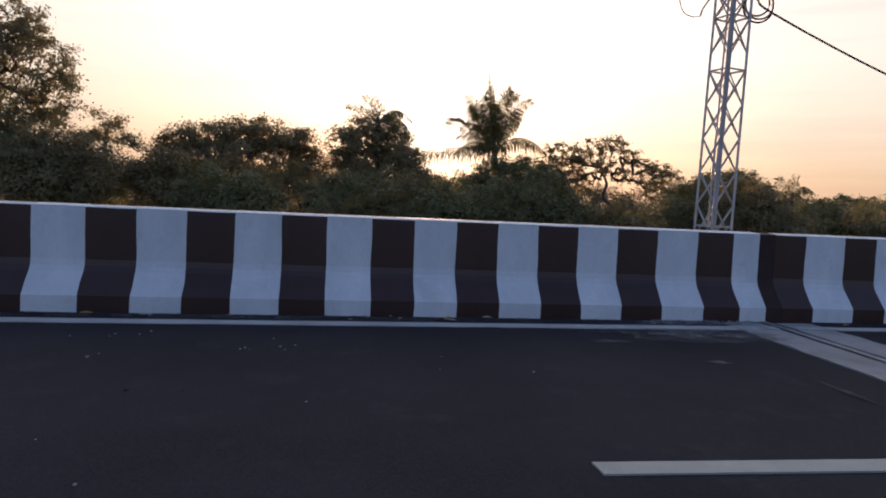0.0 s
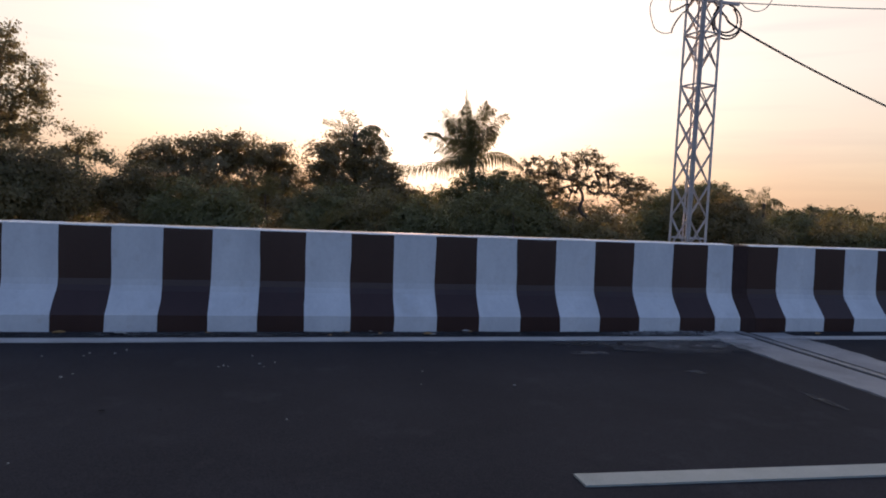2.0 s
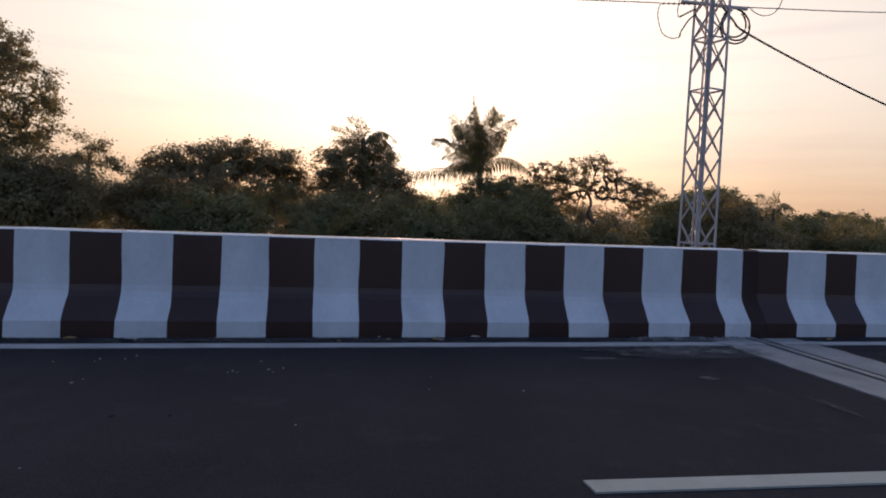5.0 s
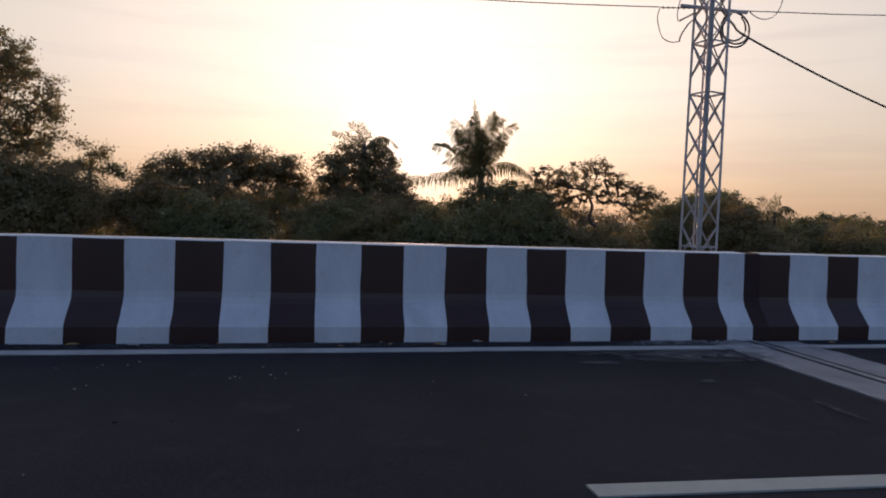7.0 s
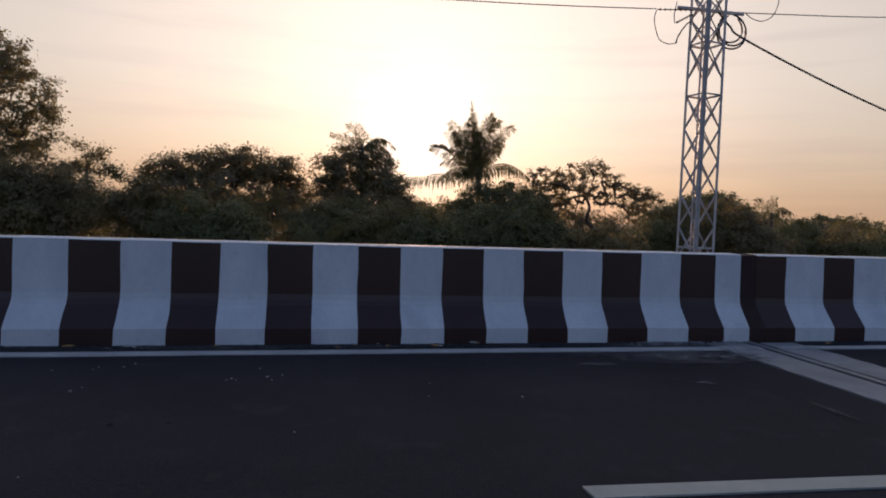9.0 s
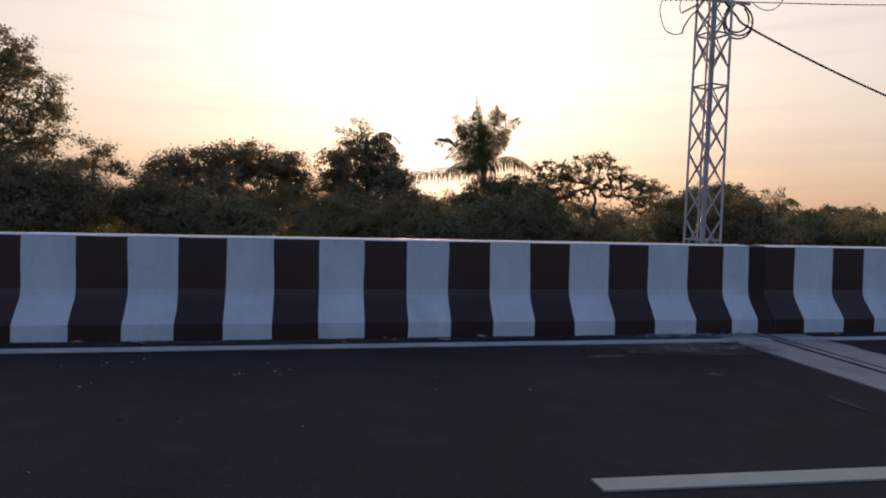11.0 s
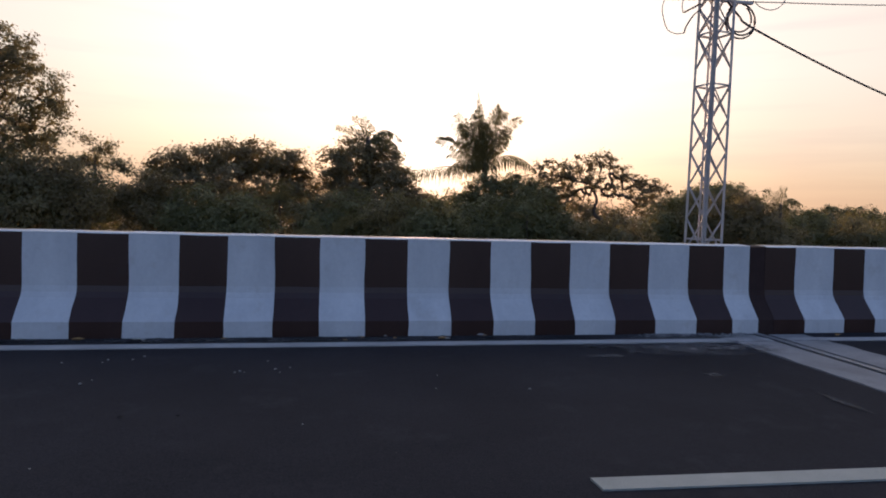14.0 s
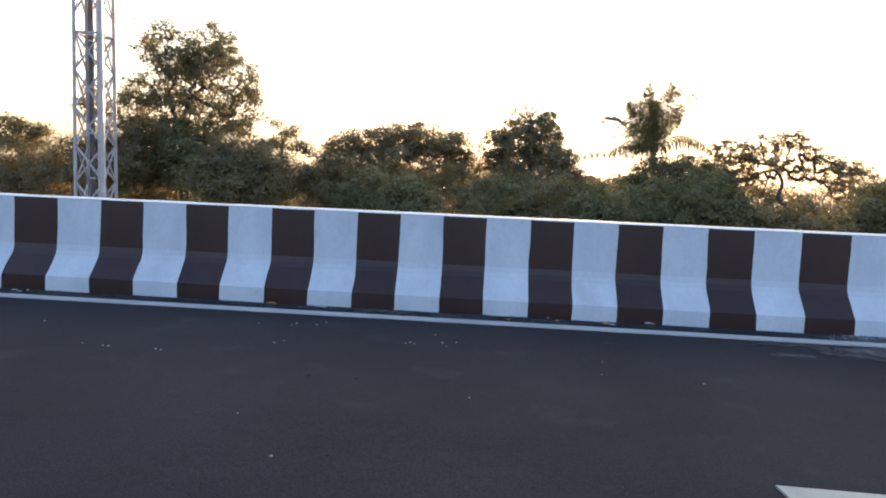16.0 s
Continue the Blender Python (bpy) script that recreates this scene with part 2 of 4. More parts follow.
def leaf_material(name, c0, c1, see_through=0.36):
    """Leaves: a green upper face, and warmer light that comes through the blade."""
    m, nt, b = material(name, 0.6, 0.0, 0.3)
    geo = nt.nodes.new("ShaderNodeNewGeometry")
    col = ramp(nt, geo.outputs["Random Per Island"], [(0.0, c0), (1.0, c1)])
    broad = ramp(nt, noise_node(nt, 0.55, 4, 0.6), [(0.32, (0.72, 0.76, 0.80)), (0.68, (1.25, 1.2, 1.1))])
    col = mix(nt, col, broad, 1.0, "MULTIPLY")
    nt.links.new(col, b.inputs["Base Color"])
    warm = nt.nodes.new("ShaderNodeRGB")
    warm.outputs[0].default_value = (1.2, 1.15, 0.9, 1)
    tr = nt.nodes.new("ShaderNodeBsdfTranslucent")
    nt.links.new(mix(nt, col, warm.outputs[0], 1.0, "MULTIPLY"), tr.inputs["Color"])
    ms = nt.nodes.new("ShaderNodeMixShader")
    ms.inputs["Fac"].default_value = see_through
    nt.links.new(b.outputs[0], ms.inputs[1])
    nt.links.new(tr.outputs[0], ms.inputs[2])
    nt.links.new(ms.outputs[0], nt.nodes["Material Output"].inputs["Surface"])
    return m


LEAF_DARK = leaf_material("dark_foliage", (0.185, 0.155, 0.078), (0.263, 0.222, 0.118))
LEAF_OLIVE = leaf_material("olive_foliage", (0.179, 0.161, 0.078), (0.263, 0.233, 0.119))
LEAF_BUSH = leaf_material("shrub_foliage", (0.146, 0.15, 0.067), (0.218, 0.217, 0.103), 0.32)
FROND = leaf_material("palm_frond_green", (0.150, 0.136, 0.056), (0.220, 0.192, 0.080), 0.2)


# ---- mesh helpers ----
def part(name, bm, mat, parent=None, label="", smooth=False):
    me = bpy.data.meshes.new(name)
    bm.to_mesh(me)
    bm.free()
    me.materials.append(mat)
    if smooth:
        me.polygons.foreach_set("use_smooth", [True] * len(me.polygons))
    ob = new(name, me)
    ob.parent = parent
    if label:
        tagged(ob, label)
    return ob


def raw_part(name, verts, faces, mat, parent=None, label="", smooth=False):
    me = bpy.data.meshes.new(name)
    me.from_pydata([tuple(v) for v in verts], [], faces)
    me.update()
    me.materials.append(mat)
    if smooth:
        me.polygons.foreach_set("use_smooth", [True] * len(me.polygons))
    ob = new(name, me)
    ob.parent = parent
    if label:
        tagged(ob, label)
    return ob


def base(name, x, y, z, label, category, group="", kind="", rz=0.0):
    ob = new(name)
    ob.matrix_basis = pose(x, y, z, 0, 0, rz)
    ob.empty_display_size = 0.3
    return tagged(ob, label, category, group, kind)


def box(bm, x0, x1, y0, y1, z0, z1, bevel=0.0):
    vs = [bm.verts.new(c) for c in ((x0, y0, z0), (x1, y0, z0), (x1, y1, z0), (x0, y1, z0), (x0, y0, z1), (x1, y0, z1), (x1, y1, z1), (x0, y1, z1))]
    fs = [bm.faces.new([vs[i] for i in q]) for q in ((3, 2, 1, 0), (4, 5, 6, 7), (0, 1, 5, 4), (1, 2, 6, 5), (2, 3, 7, 6), (3, 0, 4, 7))]
    if bevel:
        bmesh.ops.bevel(bm, geom=list({e for f in fs for e in f.edges}), offset=bevel, segments=1, affect="EDGES")


def tube(points, radii, sides=6):
    """Verts and faces of a tapered tube along points, closed at both ends."""
    pts = [Vector(p) for p in points]
    verts, faces = [], []
    for i, p in enumerate(pts):
        d = (pts[min(i + 1, len(pts) - 1)] - pts[max(i - 1, 0)]).normalized()
        side = d.cross(Vector((0, 0, 1)) if abs(d.z) < 0.9 else Vector((1, 0, 0))).normalized()
        up = side.cross(d)
        r = radii[i] if isinstance(radii, (list, tuple)) else radii
        for k in range(sides):
            a = 2 * math.pi * k / sides
            verts.append(p + (side * math.cos(a) + up * math.sin(a)) * r)
    for i in range(len(pts) - 1):
        for k in range(sides):
            a, b = i * sides + k, i * sides + (k + 1) % sides
            faces.append((a, b, b + sides, a + sides))
    faces.append(tuple(reversed(range(sides))))
    faces.append(tuple(range((len(pts) - 1) * sides, len(pts) * sides)))
    return verts, faces


def join_tubes(tubes):
    verts, faces = [], []
    for v, f in tubes:
        o = len(verts)
        verts += v
        faces += [tuple(i + o for i in q) for q in f]
    return verts, faces


# ---- ground, deck and road ----
GROUND_Z = -5.0
bm = bmesh.new()
for i in range(41):
    for j in range(41):
        u, v = (i - 20) / 20, (j - 20) / 20
        x, y = 2500 * u * abs(u), 2500 * v * abs(v)
        h = 0.0 if -14 < y < 12 else noise.noise((x * 0.03, y * 0.03, 0)) * 0.5
        bm.verts.new((x, y, GROUND_Z + h - 0.3))
bm.verts.ensure_lookup_table()
for i in range(40):
    for j in range(40):
        a = i * 41 + j
        bm.faces.new([bm.verts[k] for k in (a, a + 41, a + 42, a + 1)])
tagged(part("ground", bm, GROUND, None, "", True), "rough ground of soil and grass below the road", "ground", "", "structure")

bm = bmesh.new()
box(bm, -70, 70, -11, 7.15, GROUND_Z - 0.8, -0.35)
tagged(part("embankment", bm, CONCRETE), "plain concrete retaining wall that carries the raised road", "embankment", "", "structure")

JX = 4.89  # expansion joint
road = base("road", 0, 0, 0, "dark grey asphalt road with a painted edge line", "road", "", "structure")


def road_slab(x0, x1):
    """Asphalt with a gently uneven top."""
    nx, ny = int((x1 - x0) / 0.5), 34
    verts, faces = [], []
    for i in range(nx + 1):
        for j in range(ny + 1):
            x, y = x0 + (x1 - x0) * i / nx, -11 + 18.15 * j / ny
            verts.append((x, y, 0.003 * noise.noise((x * 0.8, y * 0.8, 2)) - 0.003))
    for i in range(nx):
        for j in range(ny):
            a = i * (ny + 1) + j
            faces.append((a, a + ny + 1, a + ny + 2, a + 1))
    o = len(verts)
    verts += [(x0, -11, -0.35), (x1, -11, -0.35), (x1, 7.15, -0.35), (x0, 7.15, -0.35)]
    faces.append((o, o + 3, o + 2, o + 1))
    return raw_part("asphalt", verts, faces, ASPHALT, road, "", True)


road_slab(-70, JX - 0.58)
road_slab(JX + 0.58, 70)


def strip(name, outline, z0, z1, mat, parent, label="", bevel=0.0):
    """A thin slab over a plan outline."""
    bm = bmesh.new()
    lo = [bm.verts.new((x, y, z0)) for x, y in outline]
    hi = [bm.verts.new((x, y, z1)) for x, y in outline]
    bm.faces.new(hi)
    bm.faces.new(list(reversed(lo)))
    n = len(outline)
    for i in range(n):
        bm.faces.new((lo[i], lo[(i + 1) % n], hi[(i + 1) % n], hi[i]))
    return part(name, bm, mat, parent, label)


def ragged(x0, x1, y0, y1, step, amount, seed):
    """A strip's outline along x with uneven long edges."""
    n = max(2, int((x1 - x0) / step))
    lo = [(x0 + (x1 - x0) * i / n, y0 + amount * noise.noise((i * 0.7, seed, 0))) for i in range(n + 1)]
    hi = [(x0 + (x1 - x0) * i / n, y1 + amount * noise.noise((i * 0.7, seed, 9))) for i in range(n + 1)]
    return lo + hi[::-1]


for x0, x1 in ((-70, JX - 0.62), (JX + 0.62, 70)):
    strip("edge_line", ragged(x0, x1, 5.845, 5.995, 0.25, 0.012, x0), -0.01, 0.007, LINE, road, "white painted edge line")
WORN = surface("worn_paint", (0.34, 0.34, 0.34), (0.5, 0.5, 0.5), 6.0, 0.7, 90, 0.3, 0.003, (0.3, 0.29, 0.28), 5.0, 0.45, 0.6)
for x0, x1 in ((JX - 0.62, JX - 0.10), (JX + 0.11, JX + 0.62)):
    strip("edge_line", ragged(x0, x1, 5.845, 5.995, 0.08, 0.03, x0), -0.02, 0.012, WORN, road, "worn white edge line over concrete")
dash = [(1.325, 2.822), (1.332, 2.690)] + [(1.332 + 0.2 * i, 2.690 - 0.0083 * i + 0.004 * noise.noise((i, 0, 0))) for i in range(1, 15)] + [(4.3 - 0.2 * i, 2.704 + 0.0079 * i + 0.004 * noise.noise((i, 5, 0))) for i in range(0, 15)]
strip("lane_dash", dash, -0.01, 0.008, DASH, road, "white painted lane dash with a slanted end")

joint = base("expansion_joint", JX, 0, 0, "grey concrete expansion joint with black rubber seals across the road", "expansion joint", "", "structure")
for s in (-1, 1):
    n = 150
    inner = [(-0.095 if s < 0 else 0.105, -11 + 17.2 * i / n) for i in range(n + 1)]
    outer = [(s * (0.56 + 0.06 * noise.noise((i * 0.35, s, 4)) + 0.05 * noise.noise((i * 1.3, s, 4))), -11 + 17.2 * i / n) for i in range(n + 1)]
    strip("nosing", (inner + outer[::-1])[::-s], -0.3, 0.004, CONCRETE, joint, "light grey concrete nosing with ragged edges")
for x0, x1, z, mat, name in ((-0.095, -0.03, -0.006, RUBBER, "rubber_seal"), (-0.03, -0.014, 0.008, STEEL, "steel_rail"), (-0.014, 0.022, 0.004, CONCRETE, "centre_strip"), (0.022, 0.038, 0.008, STEEL, "steel_rail"), (0.038, 0.105, -0.006, RUBBER, "rubber_seal")):
    bm = bmesh.new()
    box(bm, x0, x1, -11, 6.28, -0.3, z)
    part(name, bm, mat, joint)

# ---- crash barrier ----
FRONT, TOE = 6.521, 6.292
PITCH, FIRST = 0.4628, -2.8248
PROFILE = [(TOE, -0.02), (TOE + 0.004, 0.155), (FRONT - 0.062, 0.362), (FRONT - 0.036, 0.415), (FRONT - 0.024, 0.475), (FRONT - 0.003, 0.981), (FRONT + 0.006, 0.987), (FRONT + 0.20, 0.999)]
SKIN = 0.004


HAND = [-0.071, -0.038, -0.013, 0.003, 0.022, 0.021, 0.035, 0.037, 0.041, 0.029, 0.027, 0.014, 0.007, -0.006, -0.019, -0.024, -0.029, -0.036, -0.031, -0.011, 0.026, 0.015]


def wobble(i, z):
    shift = HAND[i + 5] if -5 <= i <= 16 else 0.02 * noise.noise((i * 1.7, 0.5, 8.0))
    return shift + 0.010 * noise.noise((i * 3.1, z * 2.5, 1.0)) + 0.004 * noise.noise((i * 3.1, z * 11, 6.0))


def levels():
    """The profile with extra heights on its long runs."""
    out = []
    for (y0, z0), (y1, z1) in zip(PROFILE, PROFILE[1:]):
        n = max(1, round(math.hypot(y1 - y0, z1 - z0) / 0.07))
        out += [(y0 + (y1 - y0) * k / n, z0 + (z1 - z0) * k / n) for k in range(n)]
    return out + [PROFILE[-1]]


LEVELS = levels()


def barrier_body(x0, x1, parent, set_back=0.0, mat=None, name="body"):
    prof = [(y + SKIN + set_back, z - (SKIN if z > 0.9 else 0) - set_back * 0.3) for y, z in PROFILE] + [(FRONT + 0.24, 0.97), (FRONT + 0.25, -0.3), (TOE + SKIN + set_back, -0.3)]
    verts = [(x, y, z) for x in (x0, x1) for y, z in prof]
    n = len(prof)
    faces = [(i, (i + 1) % n, n + (i + 1) % n, n + i) for i in range(n)] + [tuple(range(n))[::-1], tuple(range(n, 2 * n))]
    return raw_part(name, verts, faces, mat or CONCRETE, parent)


def stripe(i, j, x0, x1, white, parent):
    """A painted coat over the front and top between two hand-painted edges."""
    verts, faces = [], []
    for y, z in LEVELS:
        a = x0 + (wobble(i, z + y) if i is not None else 0)
        b = x1 + (wobble(j, z + y) if j is not None else 0)
        verts += [(a, y, z), (b, y, z)]
    for k in range(len(LEVELS) - 1):
        faces.append((2 * k, 2 * k + 1, 2 * k + 3, 2 * k + 2))
    o = len(verts)
    verts += [(x, y + 0.008, z - 0.008) for x, y, z in verts]
    m = len(LEVELS)
    faces += [(2 * k + o, 2 * k + 2 + o, 2 * k + 3 + o, 2 * k + 1 + o) for k in range(m - 1)]
    faces += [(2 * k, 2 * k + 2, 2 * k + 2 + o, 2 * k + o) for k in range(m - 1)] + [(2 * k + 1, 2 * k + 1 + o, 2 * k + 3 + o, 2 * k + 3) for k in range(m - 1)]
    ob = raw_part("white_stripe" if white else "black_stripe", verts, faces, WHITE if white else BLACK, parent)
    return ob


def edge_strip(x0, x1, parent):
    """The thin white line painted along the top edge."""
    n = int((x1 - x0) / 0.12)
    verts, faces = [], []
    for i in range(n + 1):
        x = x0 + (x1 - x0) * i / n
        w = 0.006 * noise.noise((x * 2.2, 3, 0))
        verts += [(x, FRONT - 0.0065, 0.980 + w), (x, FRONT - 0.0055, 0.985), (x, FRONT + 0.006, 0.991), (x, FRONT + 0.06, 0.994), (x, FRONT + 0.115 + 3 * w, 0.9962)]
    for i in range(n):
        for k in range(4):
            a = i * 5 + k
            faces.append((a, a + 5, a + 6, a + 1))
    return raw_part("top_edge_line", verts, faces, EDGE_PAINT, parent, "thin white line along the top edge")


def barrier(x0, x1, label, first=None):
    b = base("crash_barrier", (x0 + x1) / 2, FRONT, 0, label, "crash barrier", "road crash barriers", "structure")
    kids = [barrier_body(x0, x1, None)]
    edges = [(i, FIRST + PITCH * i) for i in range(-80, 90)]
    if first is not None:
        edges = [(200, 5.545), (201, 6.08), (202, 6.525)] + [(i + 203, first + PITCH * i) for i in range(0, 85)]
        cuts = [(None, x0)] + [e for e in edges if x0 < e[1] < x1] + [(None, x1)]
        colour = lambda k: k % 2 == 1
    else:
        cuts = [(None, x0)] + [e for e in edges if x0 < e[1] < x1] + [(None, x1)]
        start = cuts[1][0]
        colour = lambda k: (start + k - 1) % 2 == 0
    for k, ((i, a), (j, c)) in enumerate(zip(cuts, cuts[1:])):
        kids.append(stripe(i, j, a, c, colour(k), None))
    kids.append(edge_strip(x0, x1, None))
    for o in kids:
        o.parent = b
        o.matrix_parent_inverse = b.matrix_basis.inverted()
    return b


barrier(-45, 4.93, "concrete crash barrier painted in black and white stripes")
barrier(5.14, 45, "striped concrete crash barrier beyond the expansion joint", 6.99)
fill = base("joint_filler", 5.035, FRONT, 0, "matt black filler between two barrier lengths", "joint filler", "", "structure")
o = barrier_body(4.931, 5.139, None, -0.001, MATTE_BLACK, "filler")
o.parent = fill
o.matrix_parent_inverse = fill.matrix_basis.inverted()


# ---- lattice towers ----
def angle_bar(p, q, w, t, parent, name, mat=GALV, twist=0.0):
    """An L-section steel bar from p to q."""
    p, q = Vector(p), Vector(q)
    d = (q - p).normalized()
    s = d.cross(Vector((0, 0, 1)) if abs(d.z) < 0.9 else Vector((1, 0, 0))).normalized()
    u = s.cross(d)
    c, n = math.cos(twist), math.sin(twist)
    s, u = s * c + u * n, u * c - s * n
    prof = [(0, 0), (w, 0), (w, t), (t, t), (t, w), (0, w)]
    verts = [e + s * (a - w * 0.3) + u * (b - w * 0.3) for e in (p, q) for a, b in prof]
    faces = [(i, (i + 1) % 6, 6 + (i + 1) % 6, 6 + i) for i in range(6)] + [(5, 4, 3, 2, 1, 0), (6, 7, 8, 9, 10, 11)]
    return raw_part(name, verts, faces, mat, parent)


def lattice_tower(x, y, turn, half_low, half_top, z_top, label, conduit, drop=0.0):
    t = base("lattice_tower", x, y, GROUND_Z - 0.3, label, "lattice tower", "steel line towers", "", turn)
    H = z_top - GROUND_Z + 0.3

    def corner(k, z):
        r = (half_low + (half_top - half_low) * z / H) * math.sqrt(2)
        a = math.pi / 4 + k * math.pi / 2
        return Vector((r * math.cos(a), r * math.sin(a), z))

    for k in range(4):
        angle_bar(corner(k, 0), corner(k, H), 0.13, 0.016, t, "leg", GALV, math.pi / 2 * k)
    off = -GROUND_Z + 0.3 + drop
    belts = [9.18 + off, 6.98 + off, 0.30 + off]
    low = [6.98 + off - 1.44 * i for i in range(9) if 6.98 + off - 1.44 * i > -0.2]
    spans = [(9.18 + off, 7.70 + off), (11.4 + off, 10.3 + off), (10.3 + off, 9.18 + off)] + list(zip(low, low[1:]))
    for zb in belts + [11.4 + off]:
        for k in range(4):
            angle_bar(corner(k, zb), corner((k + 1) % 4, zb), 0.075, 0.01, t, "belt")
        angle_bar(corner(0, zb), corner(2, zb), 0.05, 0.008, t, "belt")
    for z1, z0 in spans:
        for k in range(4):
            angle_bar(corner(k, z1), corner((k + 1) % 4, z0), 0.065, 0.009, t, "brace")
            angle_bar(corner(k, z0), corner((k + 1) % 4, z1), 0.065, 0.009, t, "brace", GALV, 1.2)
    bm = bmesh.new()
    box(bm, -half_low * 1.3, half_low * 1.3, -half_low * 1.3, half_low * 1.3, -0.4, 0.25, 0.04)
    part("footing", bm, CONCRETE, t)
    for cx, cy, r, *coat in conduit:
        v, f = tube([(cx, cy, 0.1), (cx, cy, 6.0), (cx * 0.95, cy * 0.95, H - 2.4), (cx * 0.9, cy * 0.9, H - 1.2)], r, 10)
        pipe = raw_part("cable_conduit", v, f, coat[0] if coat else PIPE, t, "thick cable up the tower" if coat else "grey cable pipe up the tower", True)
        for zz in (6.2, 8.0, 9.8, 11.6, 13.4):
            v, f = tube([(cx, cy, zz), (cx, cy, zz + 0.07)], r * 1.25, 10)
            raw_part("clamp", v, f, GALV, pipe)
    return t


TX, TY = 16.48, 24.9
lattice_tower(TX, TY, 13, 0.54, 0.485, 12.2, "grey galvanised lattice tower with pipes and cable loops", [(-0.03, -0.03, 0.11), (0.16, 0.10, 0.06), (-0.15, 0.14, 0.045)])
lattice_tower(-15.72, 24.3, 8.4, 0.56, 0.485, 12.2, "grey galvanised lattice tower in front of a tall tree", [(-0.2, 0.16, 0.10, DARK_SLEEVE), (0.2, -0.12, 0.06)], -0.45)


def cable(name, pts, r, mat, label, category, sides=6, group=""):
    v, f = tube(pts, r, sides)
    return tagged(raw_part(name, v, f, mat, None, "", True), label, category, group)


def smooth_path(pts, n=10):
    """A rounded path through pts."""
    P = [Vector(p) for p in pts]
    P = [2 * P[0] - P[1]] + P + [2 * P[-1] - P[-2]]
    out = []
    for i in range(1, len(P) - 2):
        a, b, c, d = P[i - 1:i + 3]
        for k in range(n):
            t = k / n
            out.append(0.5 * (2 * b + (c - a) * t + (2 * a - 5 * b + 4 * c - d) * t * t + (3 * b - a - 3 * c + d) * t ** 3))
    return out + [P[-2]]


cable("line_wire", smooth_path([(-15.7, 24.3, 11.3), (-6, 24.5, 10.0), (2, 24.7, 9.82), (6, 24.9, 10.02), (9.82, 24.9, 10.22), (14.0, 24.9, 10.5)]), 0.022, WIRE, "thin bare wire strung between the two towers", "wire")
cable("line_wire", smooth_path([(18.3, 24.9, 10.74), (25.4, 24.9, 11.24), (34, 25, 12.2), (44, 25, 13.8)]), 0.022, WIRE, "thin bare wire leading away from the tower", "wire")
heavy = smooth_path([(16.9, 24.8, 10.6), (17.5, 24.8, 10.05), (18.13, 24.8, 9.62), (21.81, 24.9, 8.33), (25.79, 24.9, 7.06), (33, 25, 5.05), (44, 25, 3.2)])
cable("service_cable", heavy, 0.045, CABLE, "thick twisted black cable sloping down from the tower", "cable", 8)
cable("line_wire", smooth_path([(17.2, 25.0, 11.71), (18.50, 25.0, 11.76), (21.82, 25.0, 12.00), (25.54, 25.0, 12.27), (33.99, 25.0, 13.08)]), 0.018, WIRE, "thin bare wire high beside the tower", "wire")
cable("jumper_loop", smooth_path([(14.02, 24.9, 10.46), (13.93, 24.9, 10.1), (14.0, 24.9, 9.7), (14.21, 24.9, 9.24), (14.62, 24.9, 9.08), (15.01, 24.9, 9.14)]), 0.020, WIRE, "thin wire loop hanging beside the tower", "wire")
cable("jumper_loop", smooth_path([(15.01, 24.9, 9.14), (15.06, 24.9, 9.36), (15.2, 24.9, 9.62), (15.45, 24.9, 9.97), (15.75, 24.9, 10.2)]), 0.032, CABLE, "short dark cable tail on the tower", "cable")
cable("jumper_loop", smooth_path([(14.91, 24.9, 9.97), (14.85, 24.9, 10.3), (14.95, 24.9, 10.9)]), 0.020, WIRE, "thin hanging wire tail on the tower", "wire")
cable("jumper_loop", smooth_path([(18.3, 24.9, 10.74), (18.6, 24.9, 10.55), (19.05, 24.9, 10.46), (19.5, 24.9, 10.6), (19.8, 24.9, 10.95), (19.93, 24.9, 11.43), (19.7, 24.9, 11.9)]), 0.020, WIRE, "thin wire loop hanging beside the tower", "wire")
for k, (cx, cz, r, yy) in enumerate(((17.61, 9.88, 0.66, 24.75), (17.55, 9.98, 0.60, 24.85), (17.66, 9.82, 0.70, 24.9))):
    ring = [(cx + r * math.cos(a), yy + 0.04 * math.sin(2 * a), cz + r * math.sin(a)) for a in [2 * math.pi * i / 28 + 2 for i in range(27 - 3 * k)]]
    cable("cable_coil", ring, 0.04, CABLE, "coil of thick black cable hung on the tower", "cable", 7, "cable coils")


def insulator(p, q, label):
    p, q = Vector(p), Vector(q)
    n = 7
    pts, rad = [], []
    for i in range(n):
        for u, r in ((0.0, 0.022), (0.35, 0.022), (0.45, 0.055), (0.6, 0.05), (0.68, 0.022)):
            pts.append(p + (q - p) * ((i + u) / n))
            rad.append(r)
    v, f = tube(pts, rad, 9)
    tagged(raw_part("insulator", v, f, PORCELAIN, None, "", True), label, "insulator", "line insulators")


insulator((14.05, 24.9, 10.48), (15.75, 24.9, 10.62), "string of dark insulator discs on the tower")
insulator((14.95, 24.9, 10.0), (15.75, 24.9, 10.45), "string of dark insulator discs on the tower")
insulator((17.3, 24.9, 10.66), (18.3, 24.9, 10.74), "string of dark insulator discs on the tower")
bm = bmesh.new()
box(bm, 15.0, 18.2, 24.83, 24.95, 10.60, 10.72, 0.01)
tagged(part("cross_arm", bm, GALV), "galvanised steel cross-arm bolted to the tower", "cross-arm")


